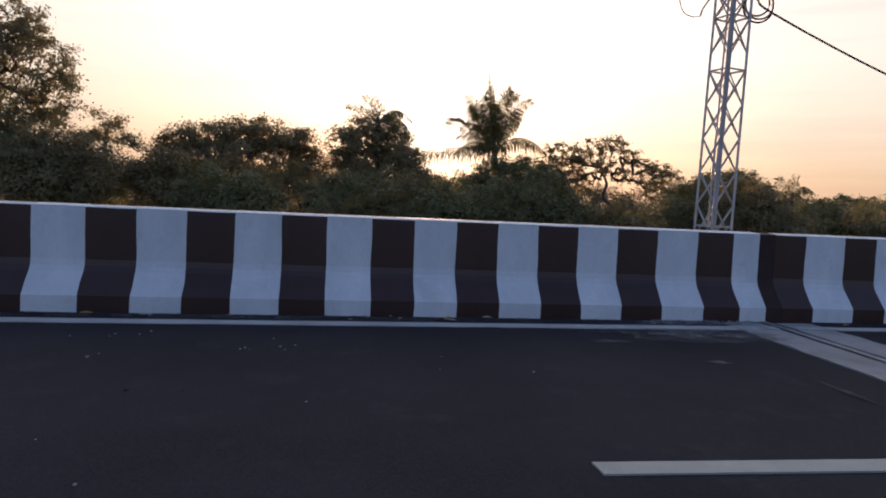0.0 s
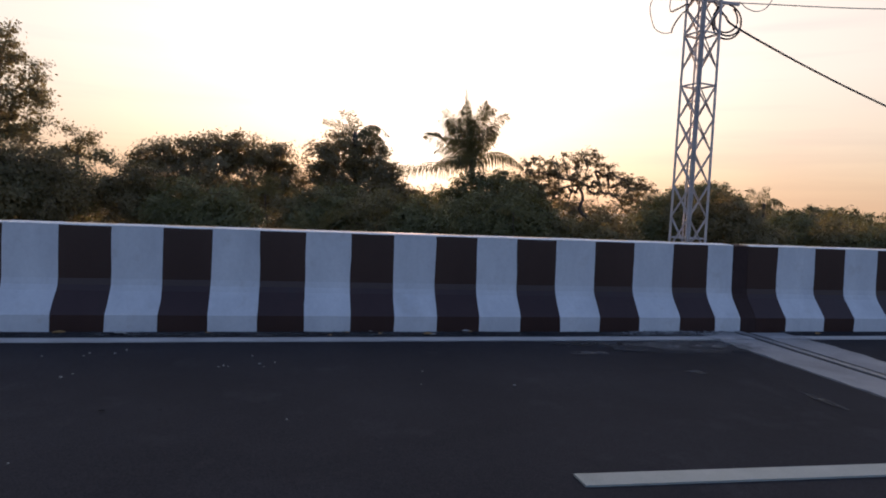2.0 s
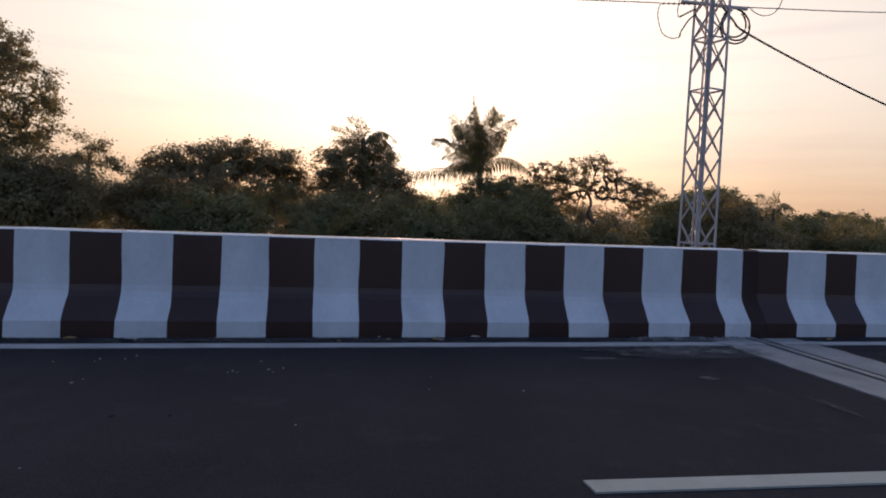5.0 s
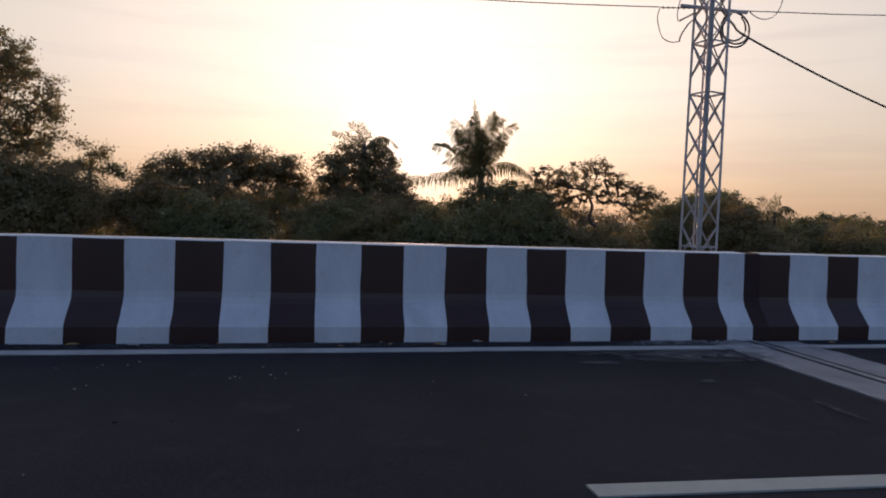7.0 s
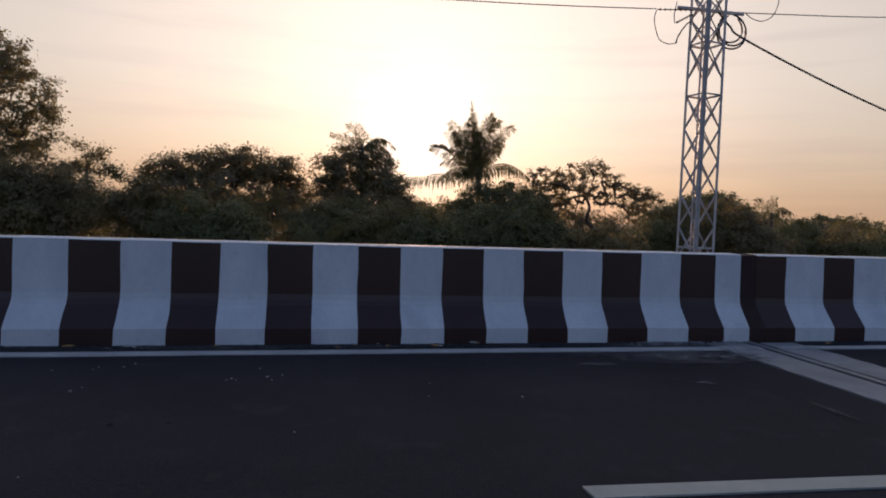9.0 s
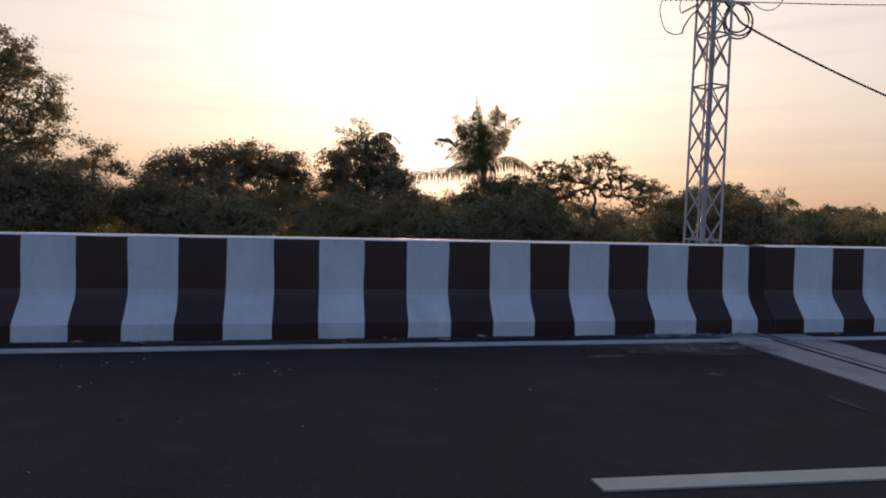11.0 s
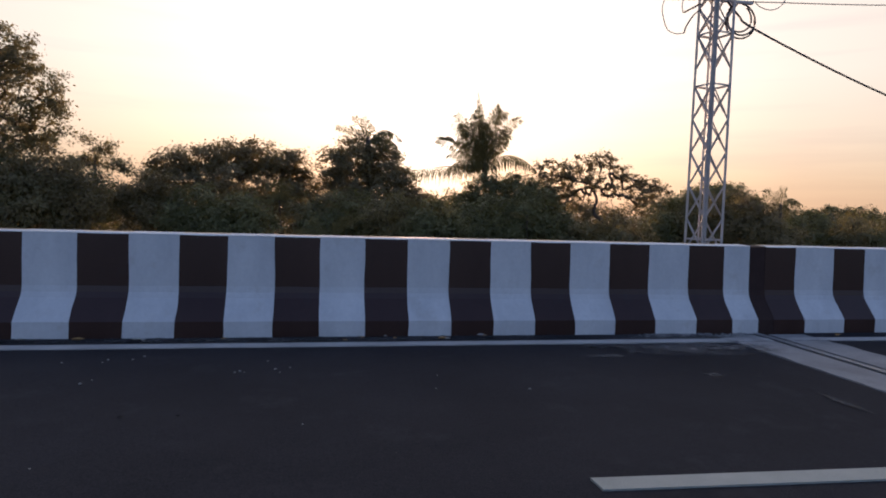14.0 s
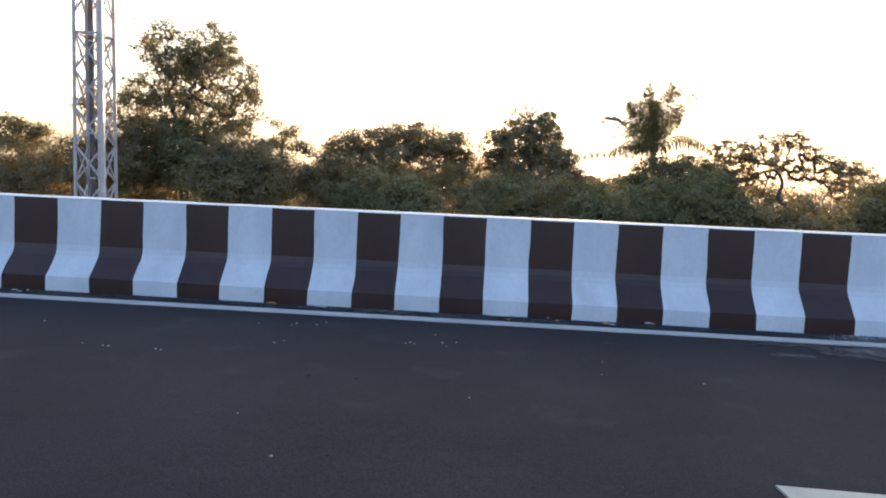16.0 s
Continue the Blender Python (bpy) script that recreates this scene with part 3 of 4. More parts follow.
# ---- trees ----
def leaves_mesh(name, centers, outward, size, mat, parent, rng):
    """One crown: a bent four-point leaf at each centre, its upper face turned to the light outside."""
    n = len(centers)
    c = outward * 1.1 + np.array([0, 0, 0.45]) + rng.normal(size=(n, 3)) * 0.55
    c /= np.linalg.norm(c, axis=1)[:, None]
    a = np.cross(c, rng.normal(size=(n, 3)))
    a /= np.linalg.norm(a, axis=1)[:, None]
    b = np.cross(c, a)
    s = size * rng.uniform(0.6, 1.35, n)[:, None]
    v = np.empty((n, 4, 3))
    v[:, 0] = centers - a * s * 0.5
    v[:, 1] = centers + b * s * 0.30 + c * s * 0.06
    v[:, 2] = centers + a * s * 0.55
    v[:, 3] = centers - b * s * 0.30 + c * s * 0.06
    me = bpy.data.meshes.new(name)
    me.vertices.add(4 * n)
    me.vertices.foreach_set("co", v.reshape(-1))
    me.loops.add(4 * n)
    me.loops.foreach_set("vertex_index", np.arange(4 * n, dtype=np.int32))
    me.polygons.add(n)
    me.polygons.foreach_set("loop_start", np.arange(0, 4 * n, 4, dtype=np.int32))
    me.update(calc_edges=True)
    me.validate()
    me.materials.append(mat)
    ob = new(name, me)
    ob.parent = parent
    return ob


def broadleaf(x, y, label, lobes, mat, seed, leaf=0.19, density=22.0, per=34, spray=0.36, category="tree", name="tree", trunk_r=0.2, limb_r=0.008, path=None):
    """A tree: trunk, branches that fork on their way to every twig, and sprays of leaves at the twigs' ends. lobes: x, y, z, half width, half height, openness."""
    rng = np.random.default_rng(seed)
    foot = Vector((x, y, GROUND_Z - 0.5))
    t = base(name, x, y, foot.z, label, category, "roadside shrubs" if name == "shrub" else "roadside trees")
    if path:
        stem = [foot] + [Vector(p) for p in path]
    else:
        mid = sum((Vector(b[:3]) for b in lobes), Vector()) / len(lobes)
        fork = Vector((foot.x + (mid.x - foot.x) * 0.5, foot.y, min(mid.z - 0.2, min(b[2] for b in lobes))))
        stem = [foot, foot.lerp(fork, 0.5) + Vector((0.15, 0.05, 0)), fork]
    stem = [p - foot for p in smooth_path(stem, 4)]
    raw_part("trunk", *tube(stem, [trunk_r * (1.3 - 0.75 * i / (len(stem) - 1)) for i in range(len(stem))], 8), BARK, t, "", True)
    root = np.array(stem[-1])
    # points that the branches reach for, lobe by lobe
    goal, out = [], []
    for k, (bx, by, bz, rx, rz, gaps) in enumerate(lobes):
        n = max(10, int(density * math.pi * rx * rz * (1.0 - 0.45 * gaps)))
        d = rng.normal(size=(n * 3, 3))
        d /= np.linalg.norm(d, axis=1)[:, None]
        lump = np.array([1 + 0.30 * noise.noise((q[0] * 1.9 + seed, q[1] * 1.9 + k, q[2] * 1.9)) for q in d])
        p = 1.12 * d * (rng.uniform(0.05, 1.0, n * 3) ** 0.36 * lump)[:, None] * np.array([rx, rx * 0.8, rz]) + np.array([bx, by, bz]) - np.array(foot)
        keep = np.array([noise.noise((q[0] * 1.5, q[1] * 1.5 + seed * 3, q[2] * 1.5)) > gaps * 0.9 - 0.45 for q in p])
        p = p[keep][:n]
        goal.append(p)
        c = (p - (np.array([bx, by, bz]) - np.array(foot))) / np.array([rx, rx * 0.8, rz])
        out.append(c)
    goal, out = np.concatenate(goal), np.concatenate(out)
    order = np.argsort(np.linalg.norm(goal - root, axis=1))
    goal, out = goal[order], out[order]
    nodes = np.vstack([root[None], goal])
    far = np.linalg.norm(nodes - root, axis=1)
    up = np.zeros(len(nodes), dtype=int)
    load = np.ones(len(nodes))
    for i in range(1, len(nodes)):
        up[i] = int(np.argmin(np.linalg.norm(nodes[:i] - nodes[i], axis=1) ** 1.5 + 0.25 * far[:i]))
    for i in range(len(nodes) - 1, 0, -1):
        load[up[i]] += load[i]
    bend = rng.normal(size=nodes.shape) * 0.07
    tubes = []
    for i in range(1, len(nodes)):
        p, q = Vector(nodes[up[i]]), Vector(nodes[i])
        r1 = min(limb_r * load[i] ** 0.5, trunk_r * 0.5)
        r0 = min(limb_r * load[up[i]] ** 0.5, trunk_r * 0.55, r1 * 1.6)
        tubes.append(tube([p, p.lerp(q, 0.5) + Vector(bend[i]) * (q - p).length, q], [r0, (r0 + r1) / 2, r1], 5 if r1 > 0.04 else 3))
    raw_part("branching", *join_tubes(tubes), BARK, t, "", True)
    count = rng.integers(int(per * 0.6), int(per * 1.4), len(goal))
    pts = np.repeat(goal, count, axis=0) + rng.normal(size=(count.sum(), 3)) * spray * np.array([0.62, 0.62, 0.42])
    leaves_mesh("crown", pts, np.repeat(out, count, axis=0), leaf, mat, t, rng)
    return t


def palm(x, y, crown_z, fronds, label, seed, trunk_r=0.17):
    """A coconut palm. fronds: bend point (across, up), tip (across, up), tip depth, leaflet length, hang of the leaflets."""
    rng = np.random.default_rng(seed)
    t = base("palm_tree", x, y, GROUND_Z - 0.5, label, "palm tree", "coconut palms")
    H = crown_z - GROUND_Z + 0.5
    pts = smooth_path([(0.5, 0.2, 0), (0.25, 0.1, H * 0.5), (0, 0, H)], 8)
    raw_part("trunk", *tube(pts, [trunk_r * (1.35 - 0.5 * i / 16) * (1 + 0.05 * (i % 2)) for i in range(17)], 10), PALM_BARK, t, "", True)
    raw_part("crown_shaft", *tube([(0, 0, H - 0.7), (0, 0, H - 0.1), (0, 0, H + 0.5)], [trunk_r * 0.8, trunk_r * 1.1, trunk_r * 0.4], 9), PALM_BARK, t, "", True)
    for cx, cz, tx, tz, deep, leaflet, hang in fronds:
        a, b, c = Vector((0, 0, H)), Vector((cx, deep * 0.6 * abs(cx + 0.5), H + cz)), Vector((tx, deep * (abs(tx) + 0.6), H + tz))
        length = (b - a).length + (c - b).length
        n = max(14, int(length / 0.085))
        hang = hang * (0.6 if tz > 1.0 else 1.0)  # upright fronds splay their leaflets, low ones let them hang
        path = [a.lerp(b, i / n).lerp(b.lerp(c, i / n), i / n) for i in range(n + 1)]
        verts, faces = tube(path, [(0.034 * (1.05 - i / n) + 0.007) * (1.9 if hang < 0.2 else 1.0) for i in range(n + 1)], 4)
        torn = rng.uniform(0, 9)
        for i in range(max(3, n // 8), n + 1):
            u = i / n
            d = (path[min(i + 1, n)] - path[i - 1]).normalized()
            side = d.cross(Vector((0.12, 1, 0.2))).normalized()
            flat = d.cross(side).normalized()
            for s in (-1, 1):
                if noise.noise((u * 4.5, torn + 3 * s, 0)) > 0.42:
                    continue
                L = leaflet * (0.45 + 0.75 * math.sin(math.pi * min(1.0, 0.15 + 0.8 * u))) * rng.uniform(0.75, 1.15)
                rise = (side * s * rng.uniform(0.6, 0.9) + flat * s * rng.uniform(0.2, 0.5) + d * rng.uniform(0.5, 0.8)).normalized()
                if hang > 0.7:
                    rise = Vector((rise.x, rise.y, min(rise.z, -0.25))).normalized()
                fall = Vector((0, 0, -1))
                m = path[i] + rise.lerp(fall, hang * 0.35).normalized() * L * 0.5
                tip = m + rise.lerp(fall, min(1.0, hang * 0.95 * rng.uniform(0.8, 1.1))).normalized() * L * 0.55
                w = d * 0.026 + flat * 0.012
                k = len(verts)
                verts += [path[i] - w * 0.4, path[i] + w * 0.4, m + w, tip, m - w]
                faces.append((k, k + 1, k + 2, k + 3, k + 4))
        raw_part("frond", verts, faces, FROND, t)
    return t


broadleaf(-17.86, 36, "tall open-crowned tree with leafy sprays and sky gaps", [
    (-18.48, 35.1, 8.29, 1.6, 1.47, 0.3), (-16.96, 36.0, 7.73, 0.98, 1.11, 0.1), (-16.42, 36.9, 8.5, 1.41, 1.54, 0.3), (-14.35, 35.55, 6.46, 1.29, 1.46, 0.3), (-17.92, 36.45, 6.48, 1.83, 1.5, 0.1), (-19.75, 35.1, 5.73, 1.23, 1.1, 0.3), (-21.05, 36.0, 4.84, 1.13, 1.26, 0.3), (-14.87, 36.9, 4.74, 1.35, 1.21, 0.3), (-16.8, 35.55, 4.3, 1.96, 1.31, 0), (-23.66, 36.45, 4.97, 0.88, 1.22, 0.5), (-19.26, 35.1, 3.68, 1.62, 0.91, 0)], mat=LEAF_OLIVE, seed=1, leaf=0.16, density=20.0, per=28, spray=0.30, trunk_r=0.3)
broadleaf(-13.30, 40, "thin spiky shrub tree with bare twigs", [
    (-13.6, 39.1, 4.39, 0.42, 0.39, 0.45), (-12.64, 40.0, 4.33, 0.43, 0.3, 0.45), (-13.57, 40.9, 3.69, 0.95, 0.54, 0.45), (-12.0, 39.55, 3.21, 0.79, 0.43, 0.45), (-14.7, 40.45, 3.2, 0.83, 0.6, 0.45)], mat=LEAF_OLIVE, seed=2, leaf=0.15)
broadleaf(-6.24, 45, "broad domed tree with an open-work crown", [
    (-10.43, 44.1, 3.57, 1.41, 0.93, 0.5), (-8.79, 45.0, 4.09, 1.61, 1.0, 0.55), (-6.62, 45.9, 4.41, 1.82, 1.18, 0.3), (-4.32, 44.55, 4.35, 1.7, 1.16, 0.1), (-2.45, 45.45, 3.92, 1.19, 1.12, 0.1), (-9.47, 44.1, 2.38, 2.32, 1.12, 0.5), (-5.64, 45.0, 2.19, 3.51, 1.64, 0.0), (-2.2, 45.9, 2.15, 1.53, 1.69, 0.0)], mat=LEAF_DARK, seed=3, leaf=0.18)
broadleaf(3.15, 44, "dense leafy tree against the setting sun", [
    (0.53, 43.1, 4.03, 1.22, 0.99, 0.35), (2.04, 44.0, 4.63, 1.57, 1.26, 0.2), (3.77, 44.9, 4.54, 1.62, 1.29, 0.05), (4.63, 43.55, 3.36, 1.42, 1.02, 0.0), (1.26, 44.45, 2.46, 2.18, 1.43, 0.1), (3.73, 43.1, 1.94, 2.57, 1.4, 0), (6.09, 44.0, 1.88, 1.61, 0.88, 0)], mat=LEAF_DARK, seed=4, leaf=0.18)
broadleaf(9.09, 46, "low leafy shrub below the gap of the sun", [
    (7.93, 46, 1.04, 2.11, 0.93, 0.05), (10.25, 46, 1.63, 1.45, 0.85, 0.05)], mat=LEAF_BUSH, seed=5, category='shrub', name='shrub')
broadleaf(13.65, 44, "dense shrub round the foot of a palm", [
    (11.14, 43.1, 2.54, 1.45, 1.21, 0.05), (13.71, 44.0, 2.83, 1.66, 1.04, 0.05), (15.77, 44.9, 2.76, 1.28, 0.94, 0.05), (12.16, 43.55, 0.96, 3.27, 1.43, 0.05), (15.47, 44.45, 0.93, 2.37, 1.48, 0.05)], mat=LEAF_BUSH, seed=6, category='shrub', name='shrub')
broadleaf(19.61, 43, "umbrella-shaped tree with crooked bare branches and thin leaf pads", [
    (15.6, 42.1, 4.3, 1.01, 0.77, 0.3), (17.42, 43.0, 4.1, 1.17, 0.85, 0.3), (19.09, 43.9, 4.89, 1.06, 0.74, 0.3), (19.93, 42.55, 5.22, 0.86, 0.59, 0.3), (16.98, 43.45, 3.28, 1.4, 0.86, 0.3), (18.88, 42.1, 3.64, 1.07, 0.66, 0.3), (21.22, 43.0, 4.36, 0.97, 0.67, 0.3), (22.72, 43.9, 3.74, 1.08, 0.69, 0.3), (23.48, 42.55, 3.44, 0.97, 0.61, 0.3), (24.94, 43.45, 3.05, 0.81, 0.62, 0.3), (22.47, 42.1, 2.64, 1.12, 0.72, 0.3), (20.85, 43.0, 2.93, 0.97, 0.61, 0.3), (17.88, 43.9, 2.15, 1.6, 1.01, 0.3), (23.56, 42.55, 2.1, 1.14, 0.74, 0.3)], mat=LEAF_DARK, seed=7, leaf=0.16, density=24.0, per=18, spray=0.20, trunk_r=0.17, limb_r=0.010, path=[(19.76, 43, -2.05), (19.84, 43, -0.12), (20.48, 43, 0.45), (19.45, 43, 1.29), (19.63, 43, 2.3), (19.23, 43, 3.15)])
broadleaf(30.75, 46, "rounded green shrub tree behind the tower", [
    (28.48, 45.1, 2.55, 1.13, 0.81, 0.1), (30.95, 46.0, 3.24, 1.62, 0.74, 0.1), (33.45, 46.9, 3.35, 1.19, 0.71, 0.1), (27.19, 45.55, 2.14, 1.13, 0.68, 0.1), (30.85, 46.45, 1.52, 2.8, 1.17, 0.1), (33.58, 45.1, 2.27, 1.38, 0.83, 0.1)], mat=LEAF_BUSH, seed=8)
broadleaf(-34.85, 45, "sparse small tree at the edge of the wood", [
    (-34.95, 44.1, 4.2, 1.24, 0.58, 0.45), (-33.73, 45.0, 4.0, 1.1, 0.51, 0.45), (-35.87, 45.9, 3.15, 2.16, 0.78, 0.1)], mat=LEAF_OLIVE, seed=9)
broadleaf(44.06, 50, "round-topped green tree in the low treeline", [
    (41.78, 49.1, 1.62, 1.22, 0.66, 0.5), (45.29, 50.0, 1.93, 1.47, 0.73, 0.5), (45.1, 50.9, 0.63, 3.19, 0.96, 0)], mat=LEAF_BUSH, seed=10, leaf=0.2, density=13.0, per=24, spray=0.26)
broadleaf(50.13, 50, "round-topped green tree in the low treeline", [
    (47.6, 49.1, 1.97, 1.77, 0.78, 0.5), (51.43, 50.0, 1.75, 1.28, 0.64, 0.5), (51.37, 50.9, 0.59, 3.04, 0.98, 0)], mat=LEAF_BUSH, seed=11, leaf=0.2, density=13.0, per=24, spray=0.26)
broadleaf(56.73, 50, "round-topped green tree in the low treeline", [
    (53.84, 49.1, 1.69, 1.81, 0.74, 0.5), (58.43, 50.0, 1.64, 1.97, 0.82, 0.5), (57.91, 50.9, 0.55, 3.33, 1.0, 0)], mat=LEAF_BUSH, seed=12, leaf=0.2, density=13.0, per=24, spray=0.26)
HEDGE = [(-30.61, 33.2, 2.32, 1.89), (-31.0, 36.4, 2.62, 2.07), (-26.6, 35.33, 2.69, 1.83), (-23.28, 34.27, 3.02, 1.61), (-20.3, 33.2, 3.91, 1.39), (-20.04, 36.4, 4.29, 1.86), (-16.86, 35.33, 4.27, 1.69), (-13.98, 33.2, 2.88, 1.61), (-12.35, 36.4, 2.82, 1.57), (-8.94, 35.33, 2.68, 1.34), (-6.54, 34.27, 2.03, 1.32), (-4.16, 33.2, 1.76, 1.43), (-0.71, 36.4, 1.95, 1.29), (1.16, 35.33, 1.88, 1.58), (-13.59, 33.8, 3.59, 1.61), (-11.97, 33.3, 2.83, 1.22)]
HEDGE += [(3.73, 34.27, 1.97, 1.71), (5.93, 33.2, 1.68, 1.37), (9.42, 36.4, 1.88, 2.04), (12.24, 35.33, 2.45, 1.61), (14.72, 34.27, 0.88, 1.39), (16.84, 33.2, 1.04, 1.46), (21.64, 36.4, 2.11, 1.44), (23.19, 35.33, 2.67, 1.59), (25.0, 34.27, 2.59, 1.39), (26.27, 33.2, 1.87, 1.54), (31.75, 36.4, 1.57, 1.71), (34.27, 35.33, 1.64, 1.87), (36.26, 34.27, 1.54, 1.65), (38.14, 33.2, 1.55, 1.81)]
rng_hedge = random.Random(21)
for k, (x, y, top, r) in enumerate(HEDGE):
    rz = r * rng_hedge.uniform(0.75, 0.95)
    lumps = [(x, y, top - rz * 0.9, r, rz, 0.0), (x + r * rng_hedge.uniform(0.4, 0.8), y - 0.6, top - rz * 1.5, r * 0.7, rz * 0.8, 0.0), (x - r * rng_hedge.uniform(0.4, 0.8), y - 0.4, top - rz * 1.4, r * 0.75, rz * 0.8, 0.0), (x, y - 0.5, top - rz * 2.2, r * 1.1, rz, 0.0)]
    broadleaf(x, y, "dense green roadside shrub", lumps, mat=(LEAF_BUSH, LEAF_OLIVE, LEAF_DARK)[rng_hedge.randrange(3)], seed=40 + k, leaf=rng_hedge.uniform(0.12, 0.16), density=16, per=44, category="shrub", name="shrub", trunk_r=0.1)
rng_far = random.Random(11)
for k in range(26):
    x, y = -70 + 6.6 * k + rng_far.uniform(-1.5, 1.5), 72 + rng_far.uniform(-4, 4)
    lumps = [(x - 1.8, y, 0.9 + rng_far.uniform(-0.3, 0.5), 2.6, 1.7, 0.1), (x + 1.9, y, 0.9 + rng_far.uniform(-0.3, 0.4), 2.6, 1.7, 0.1), (x, y, -1.2, 3.4, 2.2, 0.0)]
    broadleaf(x, y, "distant green tree in a low treeline", lumps, mat=LEAF_DARK, seed=90 + k, leaf=0.3, density=5.0, per=30, spray=0.6, trunk_r=0.2)
# the palm's crowded middle: upright and hanging fronds round the stem
rng_palm = random.Random(8)
OLD_FRONDS = []
for k in range(24):
    lean, reach = rng_palm.uniform(-2.1, 1.5), rng_palm.uniform(1.6, 4.1) if k < 17 else rng_palm.uniform(-0.9, 0.8)
    OLD_FRONDS.append((lean * 0.7, max(reach * 0.75, 1.2), lean * (1.0 if k < 17 else 0.9), reach, rng_palm.uniform(-0.9, 0.9), rng_palm.uniform(0.55, 0.85), 0.9))
palm(11.60, 45, 4.27, [
    (-0.34, 2.93, -0.75, 5.53, 0.0, 0.35, 0.1), (-0.25, 2.51, -0.42, 4.69, 0.3, 0.5, 0.3), (-0.92, 2.72, -2.14, 3.98, 0.2, 0.75, 0.7), (-1.68, 2.43, -2.85, 3.1, -0.4, 0.75, 0.85), (-2.09, 2.18, -3.43, 2.18, 0.3, 0.8, 0.9), (-1.68, 1.76, -2.93, 0.92, -0.3, 0.9, 0.95), (-1.76, 1.34, -2.6, -0.17, 0.4, 0.9, 0.95), (0.13, 4.69, 1.72, 4.15, 0.2, 0.8, 0.75), (0.34, 3.98, 1.17, 4.69, 0.4, 0.7, 0.5), (0.75, 3.27, 2.39, 3.77, -0.2, 0.75, 0.7), (1.17, 2.6, 2.09, 2.43, 0.4, 0.8, 0.9), (1.76, 2.18, 4.19, 0.25, 0.2, 1.05, 1.0), (-2.93, 0.49, -5.95, -0.49, 0.1, 1.15, 1.0)] + OLD_FRONDS, "tall coconut palm with ragged upright fronds", 1, trunk_r=0.2)
palm(2.91, 44, 5.62, [
    (-1.18, 1.26, -2.17, 1.1, 0.1, 0.5, 0.8), (-0.47, 1.1, -0.95, 1.89, 0.2, 0.5, 0.6), (-0.2, 0.95, -0.32, 1.81, -0.2, 0.5, 0.5), (0.12, 0.71, 0.28, 1.34, 0.3, 0.45, 0.5), (0.71, 1.34, 1.58, 0.95, 0.1, 0.55, 0.85), (1.18, 1.65, 2.21, 0.32, -0.2, 0.6, 0.9), (1.58, 1.42, 2.25, -0.79, 0.2, 0.6, 0.95), (-0.79, 0.63, -1.58, 0.16, 0.3, 0.5, 0.9), (0.87, 0.71, 1.42, -0.32, -0.3, 0.6, 0.95), (-0.39, 0.55, -0.87, 0.71, -0.5, 0.5, 0.8), (0.55, 1.02, 0.95, 0.55, 0.5, 0.55, 0.9)], "coconut palm rising out of a leafy tree", 2, trunk_r=0.2)
palm(45.54, 56, 2.41, [
    (0.12, 1.27, 0.69, 1.62, 0.2, 0.95, 0.7), (0.69, 1.73, 1.91, 0.46, -0.2, 0.95, 0.9), (-0.58, 1.27, -1.5, 1.5, 0.2, 0.95, 0.8), (-0.87, 0.81, -2.08, 0.12, 0.3, 0.95, 0.9), (0.81, 0.92, 1.73, -0.69, 0.3, 0.95, 0.9), (-0.23, 1.15, -0.69, 1.73, -0.3, 0.95, 0.6), (-1.04, 1.27, -1.73, 0.81, -0.4, 0.95, 0.9)], "low palm above the far shrubs", 4)
palm(-2.55, 37, 1.51, [
    (-0.19, 0.52, -0.42, 1.17, -0.3, 0.4, 0.35), (-0.39, 0.39, -0.84, 0.78, -0.2, 0.4, 0.4), (0.1, 0.52, 0.16, 1.1, -0.4, 0.4, 0.3), (0.32, 0.45, 0.65, 0.88, -0.2, 0.4, 0.4), (0.49, 0.32, 1.1, 0.26, -0.3, 0.4, 0.5), (-0.58, 0.26, -1.3, 0.13, -0.3, 0.4, 0.5), (-0.65, 0.06, -1.49, -0.52, -0.2, 0.4, 0.6), (0.65, 0.06, 1.36, -0.52, -0.3, 0.4, 0.6)], "small young palm among the shrubs", 3, trunk_r=0.03)
palm(0.42, 33, -0.53, [
    (0.0, 1.0, 0.8, 1.24, -0.2, 0.3, 0.5), (0.65, 1.24, 1.77, 1.36, -0.2, 0.3, 0.5), (-0.83, 0.88, -1.18, 1.12, -0.1, 0.3, 0.5), (-1.18, 0.71, -1.95, 0.41, 0.2, 0.3, 0.6), (1.77, 0.59, 2.36, -0.18, 0.2, 0.3, 0.6)], "young palm with pale arching fronds among shrubs", 5, trunk_r=0.03)
palm(11.34, 34, 0.84, [
    (0.39, -0.13, 1.19, -0.97, -0.2, 0.35, 0.5), (-0.32, 0.45, -0.97, 0.32, 0, 0.35, 0.6), (0.13, 0.58, 0.39, 0.77, 0.2, 0.35, 0.5), (0.64, 0.39, 1.29, 0.0, 0.1, 0.35, 0.6)], "young palm half hidden among roadside shrubs", 6, trunk_r=0.03)


bm = bmesh.new()
box(bm, -1.3, 1.3, -0.12, 0.12, 0, 6.3, 0.02)
low_wall = part("boundary_wall", bm, CONCRETE)
low_wall.matrix_basis = pose(22.5, 58, GROUND_Z - 0.3)
tagged(low_wall, "pale concrete wall glimpsed beyond the trees", "wall")


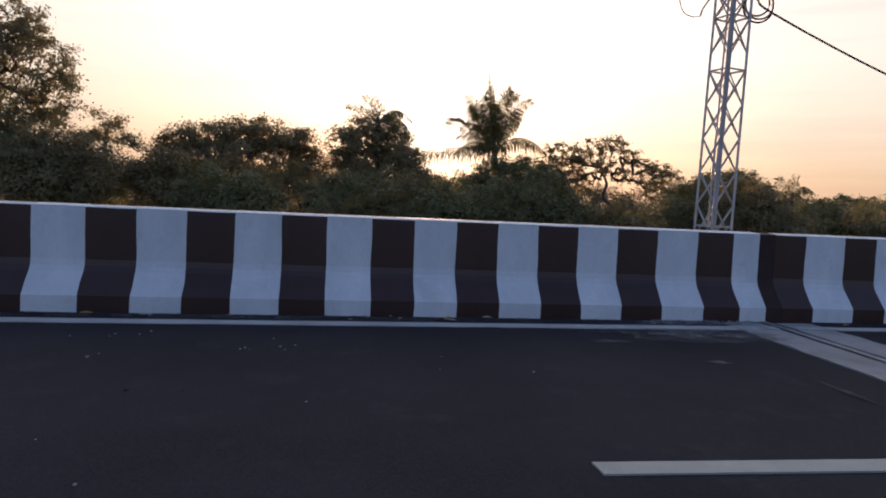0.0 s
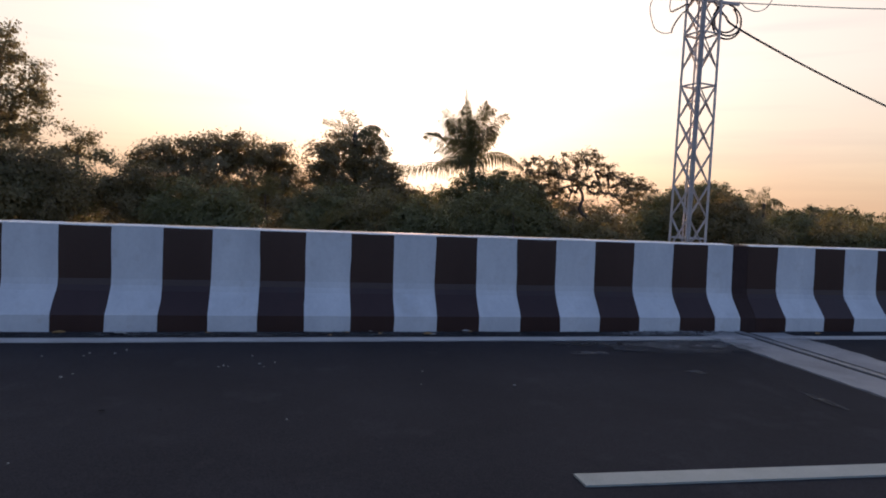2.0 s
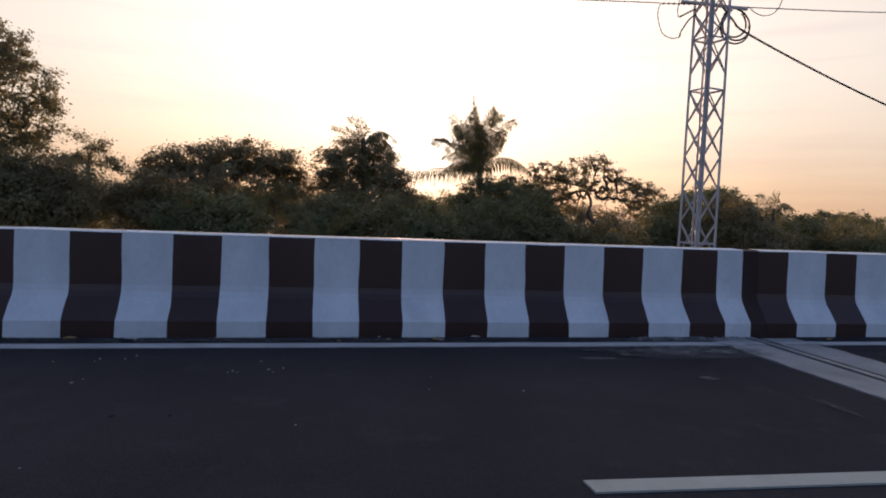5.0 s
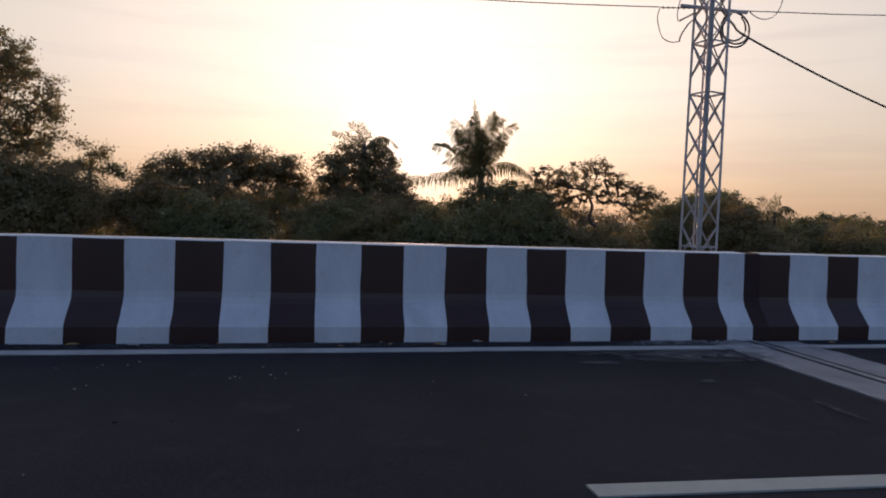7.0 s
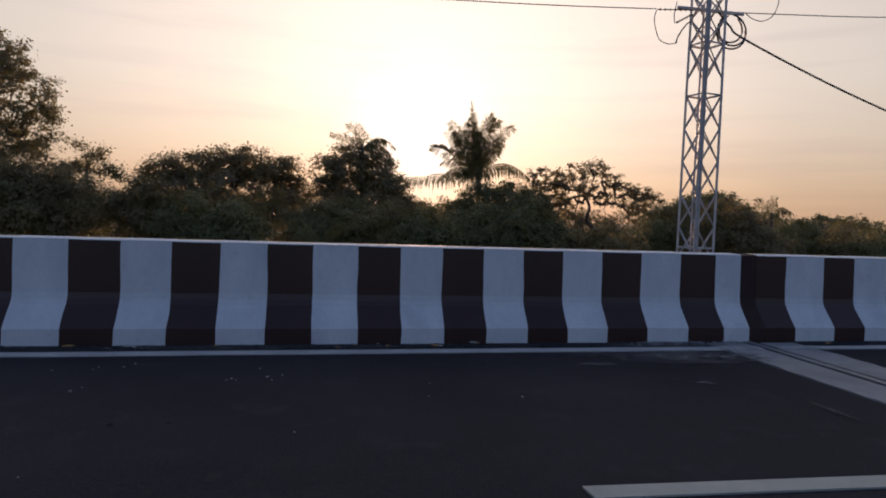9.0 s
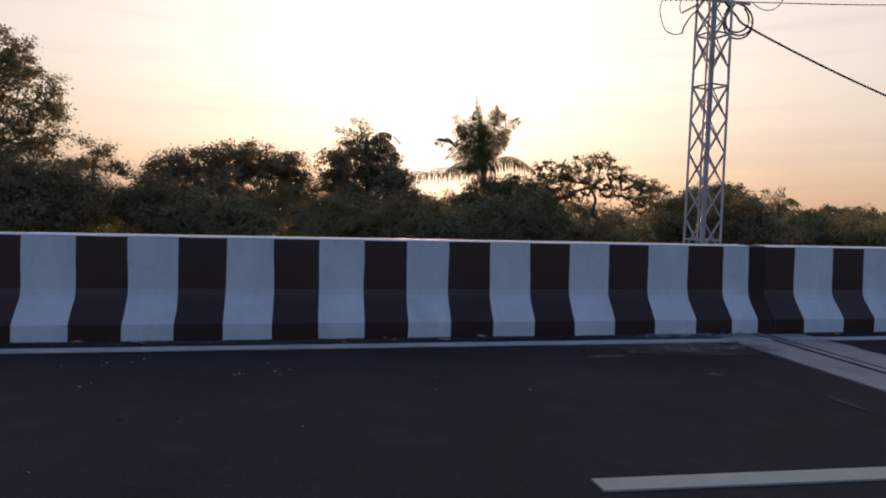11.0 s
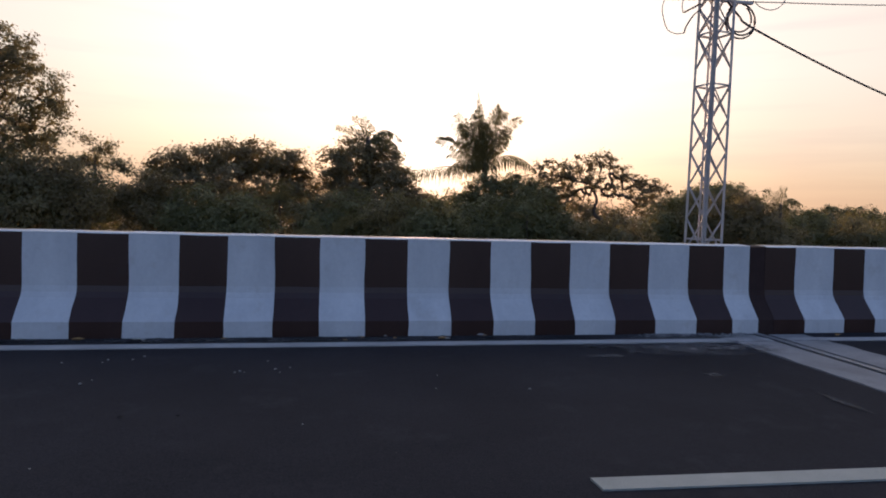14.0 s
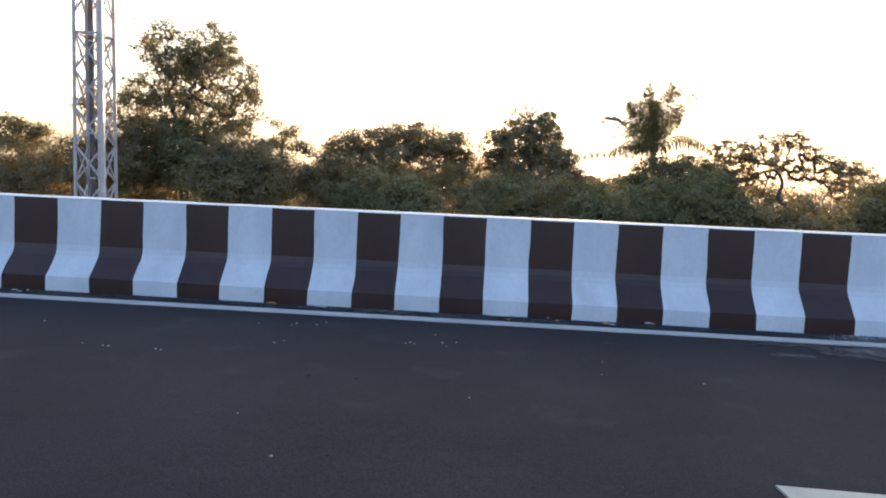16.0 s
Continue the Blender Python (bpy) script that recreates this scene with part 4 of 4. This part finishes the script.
# ---- small things on the road ----
def stone(x, y, r, seed):
    rng = random.Random(seed)
    bm = bmesh.new()
    bmesh.ops.create_icosphere(bm, subdivisions=1, radius=r)
    for v in bm.verts:
        v.co *= rng.uniform(0.75, 1.2)
        v.co.z *= 0.6
    ob = part("pebble", bm, PEBBLE)
    ob.matrix_basis = pose(x, y, r * 0.35, 0, 0, rng.uniform(0, 360))
    tagged(ob, "small pale stone lying on the asphalt", "pebble", "pebbles on the road")


def dry_leaf(x, y, s, rz, seed, mat=None, label="dry orange-brown leaf lying by the barrier", group="fallen leaves"):
    rng = random.Random(seed)
    n = 6
    verts, faces = [], []
    for i in range(n + 1):
        u = i / n
        w = s * 0.28 * math.sin(math.pi * min(1, u * 0.95 + 0.04)) * rng.uniform(0.85, 1.1)
        z = 0.25 * s * (u - 0.5) ** 2
        verts += [(s * (u - 0.5), -w, z + w * 0.5), (s * (u - 0.5), 0, z), (s * (u - 0.5), w, z + w * 0.6)]
    for i in range(n):
        for k in (0, 1):
            a = i * 3 + k
            faces.append((a, a + 3, a + 4, a + 1))
    ob = raw_part("fallen_leaf", verts, faces, mat or DRY_LEAF)
    ob.matrix_basis = pose(x, y, 0.006, 0, 0, rz)
    sol = ob.modifiers.new("thickness", "SOLIDIFY")
    sol.thickness = 0.002
    tagged(ob, label, "fallen leaf", group)


for k, (x, y, r) in enumerate(((-1.648, 4.779, 0.017), (-1.602, 4.879, 0.009), (-1.683, 5.482, 0.016), (-1.70, 5.40, 0.010), (-1.494, 5.472, 0.014), (-1.434, 5.587, 0.014),
                               (-0.597, 5.052, 0.015), (-0.56, 5.02, 0.010), (-0.333, 5.088, 0.018), (-0.29, 5.00, 0.009), (-0.218, 5.134, 0.012), (-0.075, 3.799, 0.010),
                               (1.553, 4.387, 0.018), (0.86, 4.47, 0.008), (-0.41, 5.36, 0.011), (-2.0, 5.4, 0.011), (-1.35, 3.3, 0.009))):
    stone(x - 0.03, y - 0.045, r * 0.75, k)
for k, (x, y, s, rz) in enumerate(((-2.186, 6.298, 0.11, 20), (1.235, 6.218, 0.10, 5), (1.706, 6.335, 0.07, 40), (0.42, 6.30, 0.07, 100), (5.868, 6.20, 0.10, 15), (0.75, 6.25, 0.06, 60), (-0.9, 6.30, 0.05, 10), (0.25, 6.18, 0.05, 150))):
    dry_leaf(x - 0.03, y - 0.085, s, rz, k)
for k, (x, y, s, rz) in enumerate(((-1.19, 3.98, 0.038, 8), (-0.86, 3.97, 0.025, 3), (-0.76, 2.80, 0.02, 25))):
    dry_leaf(x, y, s, rz, 60 + k, DARK_LEAF, "dark rotten leaf flattened on the asphalt", "rotten leaves")
for k, (x, y, s, rz) in enumerate(((-4.97, 6.17, 0.07, 10), (-4.88, 6.13, 0.05, 60), (-4.84, 6.20, 0.06, 120), (-2.71, 6.24, 0.06, 30), (-1.70, 6.19, 0.09, 5), (-1.64, 6.17, 0.06, 80), (0.37, 6.25, 0.06, 15), (0.63, 6.27, 0.05, 100), (1.25, 6.12, 0.07, 4), (1.64, 6.26, 0.10, 3))):
    dry_leaf(x, y, s, rz, 80 + k, SCRAP, "pale dried leaf scrap at the foot of the barrier", "pale leaf scraps")
for k, (x, y, r) in enumerate(((-3.77, 4.99, 0.010), (-3.05, 4.41, 0.008), (-2.87, 4.385, 0.010), (-2.82, 4.375, 0.012), (-2.46, 4.38, 0.010), (-2.41, 4.36, 0.008), (-0.66, 4.97, 0.010), (-1.02, 2.76, 0.010), (0.90, 4.77, 0.007))):
    stone(x, y, r, 30 + k)


def rubble(x0, x1, y0, y1, count, rmin, rmax, mat, name, label, seed, z=0.0):
    """Loose grit, as one sheet of small angular grains."""
    rng = random.Random(seed)
    verts, faces = [], []
    for _ in range(count):
        c = Vector((rng.uniform(x0, x1), rng.uniform(y0, y1), z))
        r = rng.uniform(rmin, rmax)
        k = len(verts)
        verts += [c + Vector((r * rng.uniform(0.6, 1.2) * math.cos(a), r * rng.uniform(0.6, 1.2) * math.sin(a), 0)) for a in (0, 2.1, 4.2)] + [c + Vector((0, 0, r * rng.uniform(0.5, 1.0)))]
        faces += [(k, k + 1, k + 3), (k + 1, k + 2, k + 3), (k + 2, k, k + 3)]
    return tagged(raw_part(name, verts, faces, mat), label, "grit", "", "stuff")


rubble(-12, 4.8, 6.20, 6.29, 900, 0.004, 0.014, DUST, "grit", "dusty grit gathered along the foot of the barrier", 5)
rubble(3.4, 4.75, 6.12, 6.29, 220, 0.006, 0.022, CONCRETE, "grit", "concrete crumbs beside the expansion joint", 6)
rubble(-6, 4.3, 1.5, 5.8, 500, 0.002, 0.006, DUST, "grit", "scattered fine grit on the asphalt", 7)
for cx, cy, rx, ry, sd, mat in ((3.23, 4.60, 0.13, 0.08, 1, CEMENT_FILM), (2.58, 5.29, 0.22, 0.09, 2, CEMENT_FILM), (3.75, 5.55, 0.95, 0.34, 3, CEMENT_FILM), (3.78, 6.12, 0.95, 0.16, 5, CEMENT_FILM), (2.8, 5.66, 0.5, 0.12, 6, DUST_FILM), (3.735, 3.86, 0.06, 0.30, 4, DUST_FILM),
                                (2.98, 5.44, 0.12, 0.06, 7, CEMENT_FILM), (-0.6, 6.13, 3.5, 0.14, 8, DUST_FILM), (-5.5, 6.13, 2.6, 0.14, 9, DUST_FILM)):
    outline = [(cx + rx * math.cos(2 * math.pi * k / 24), cy + ry * math.sin(2 * math.pi * k / 24)) for k in range(24)]
    strip("dust_patch", outline, 0.0065 if mat == CEMENT_FILM else 0.0055, 0.0095 if mat == CEMENT_FILM else 0.0085, mat, road, "pale dusty patch on the asphalt")
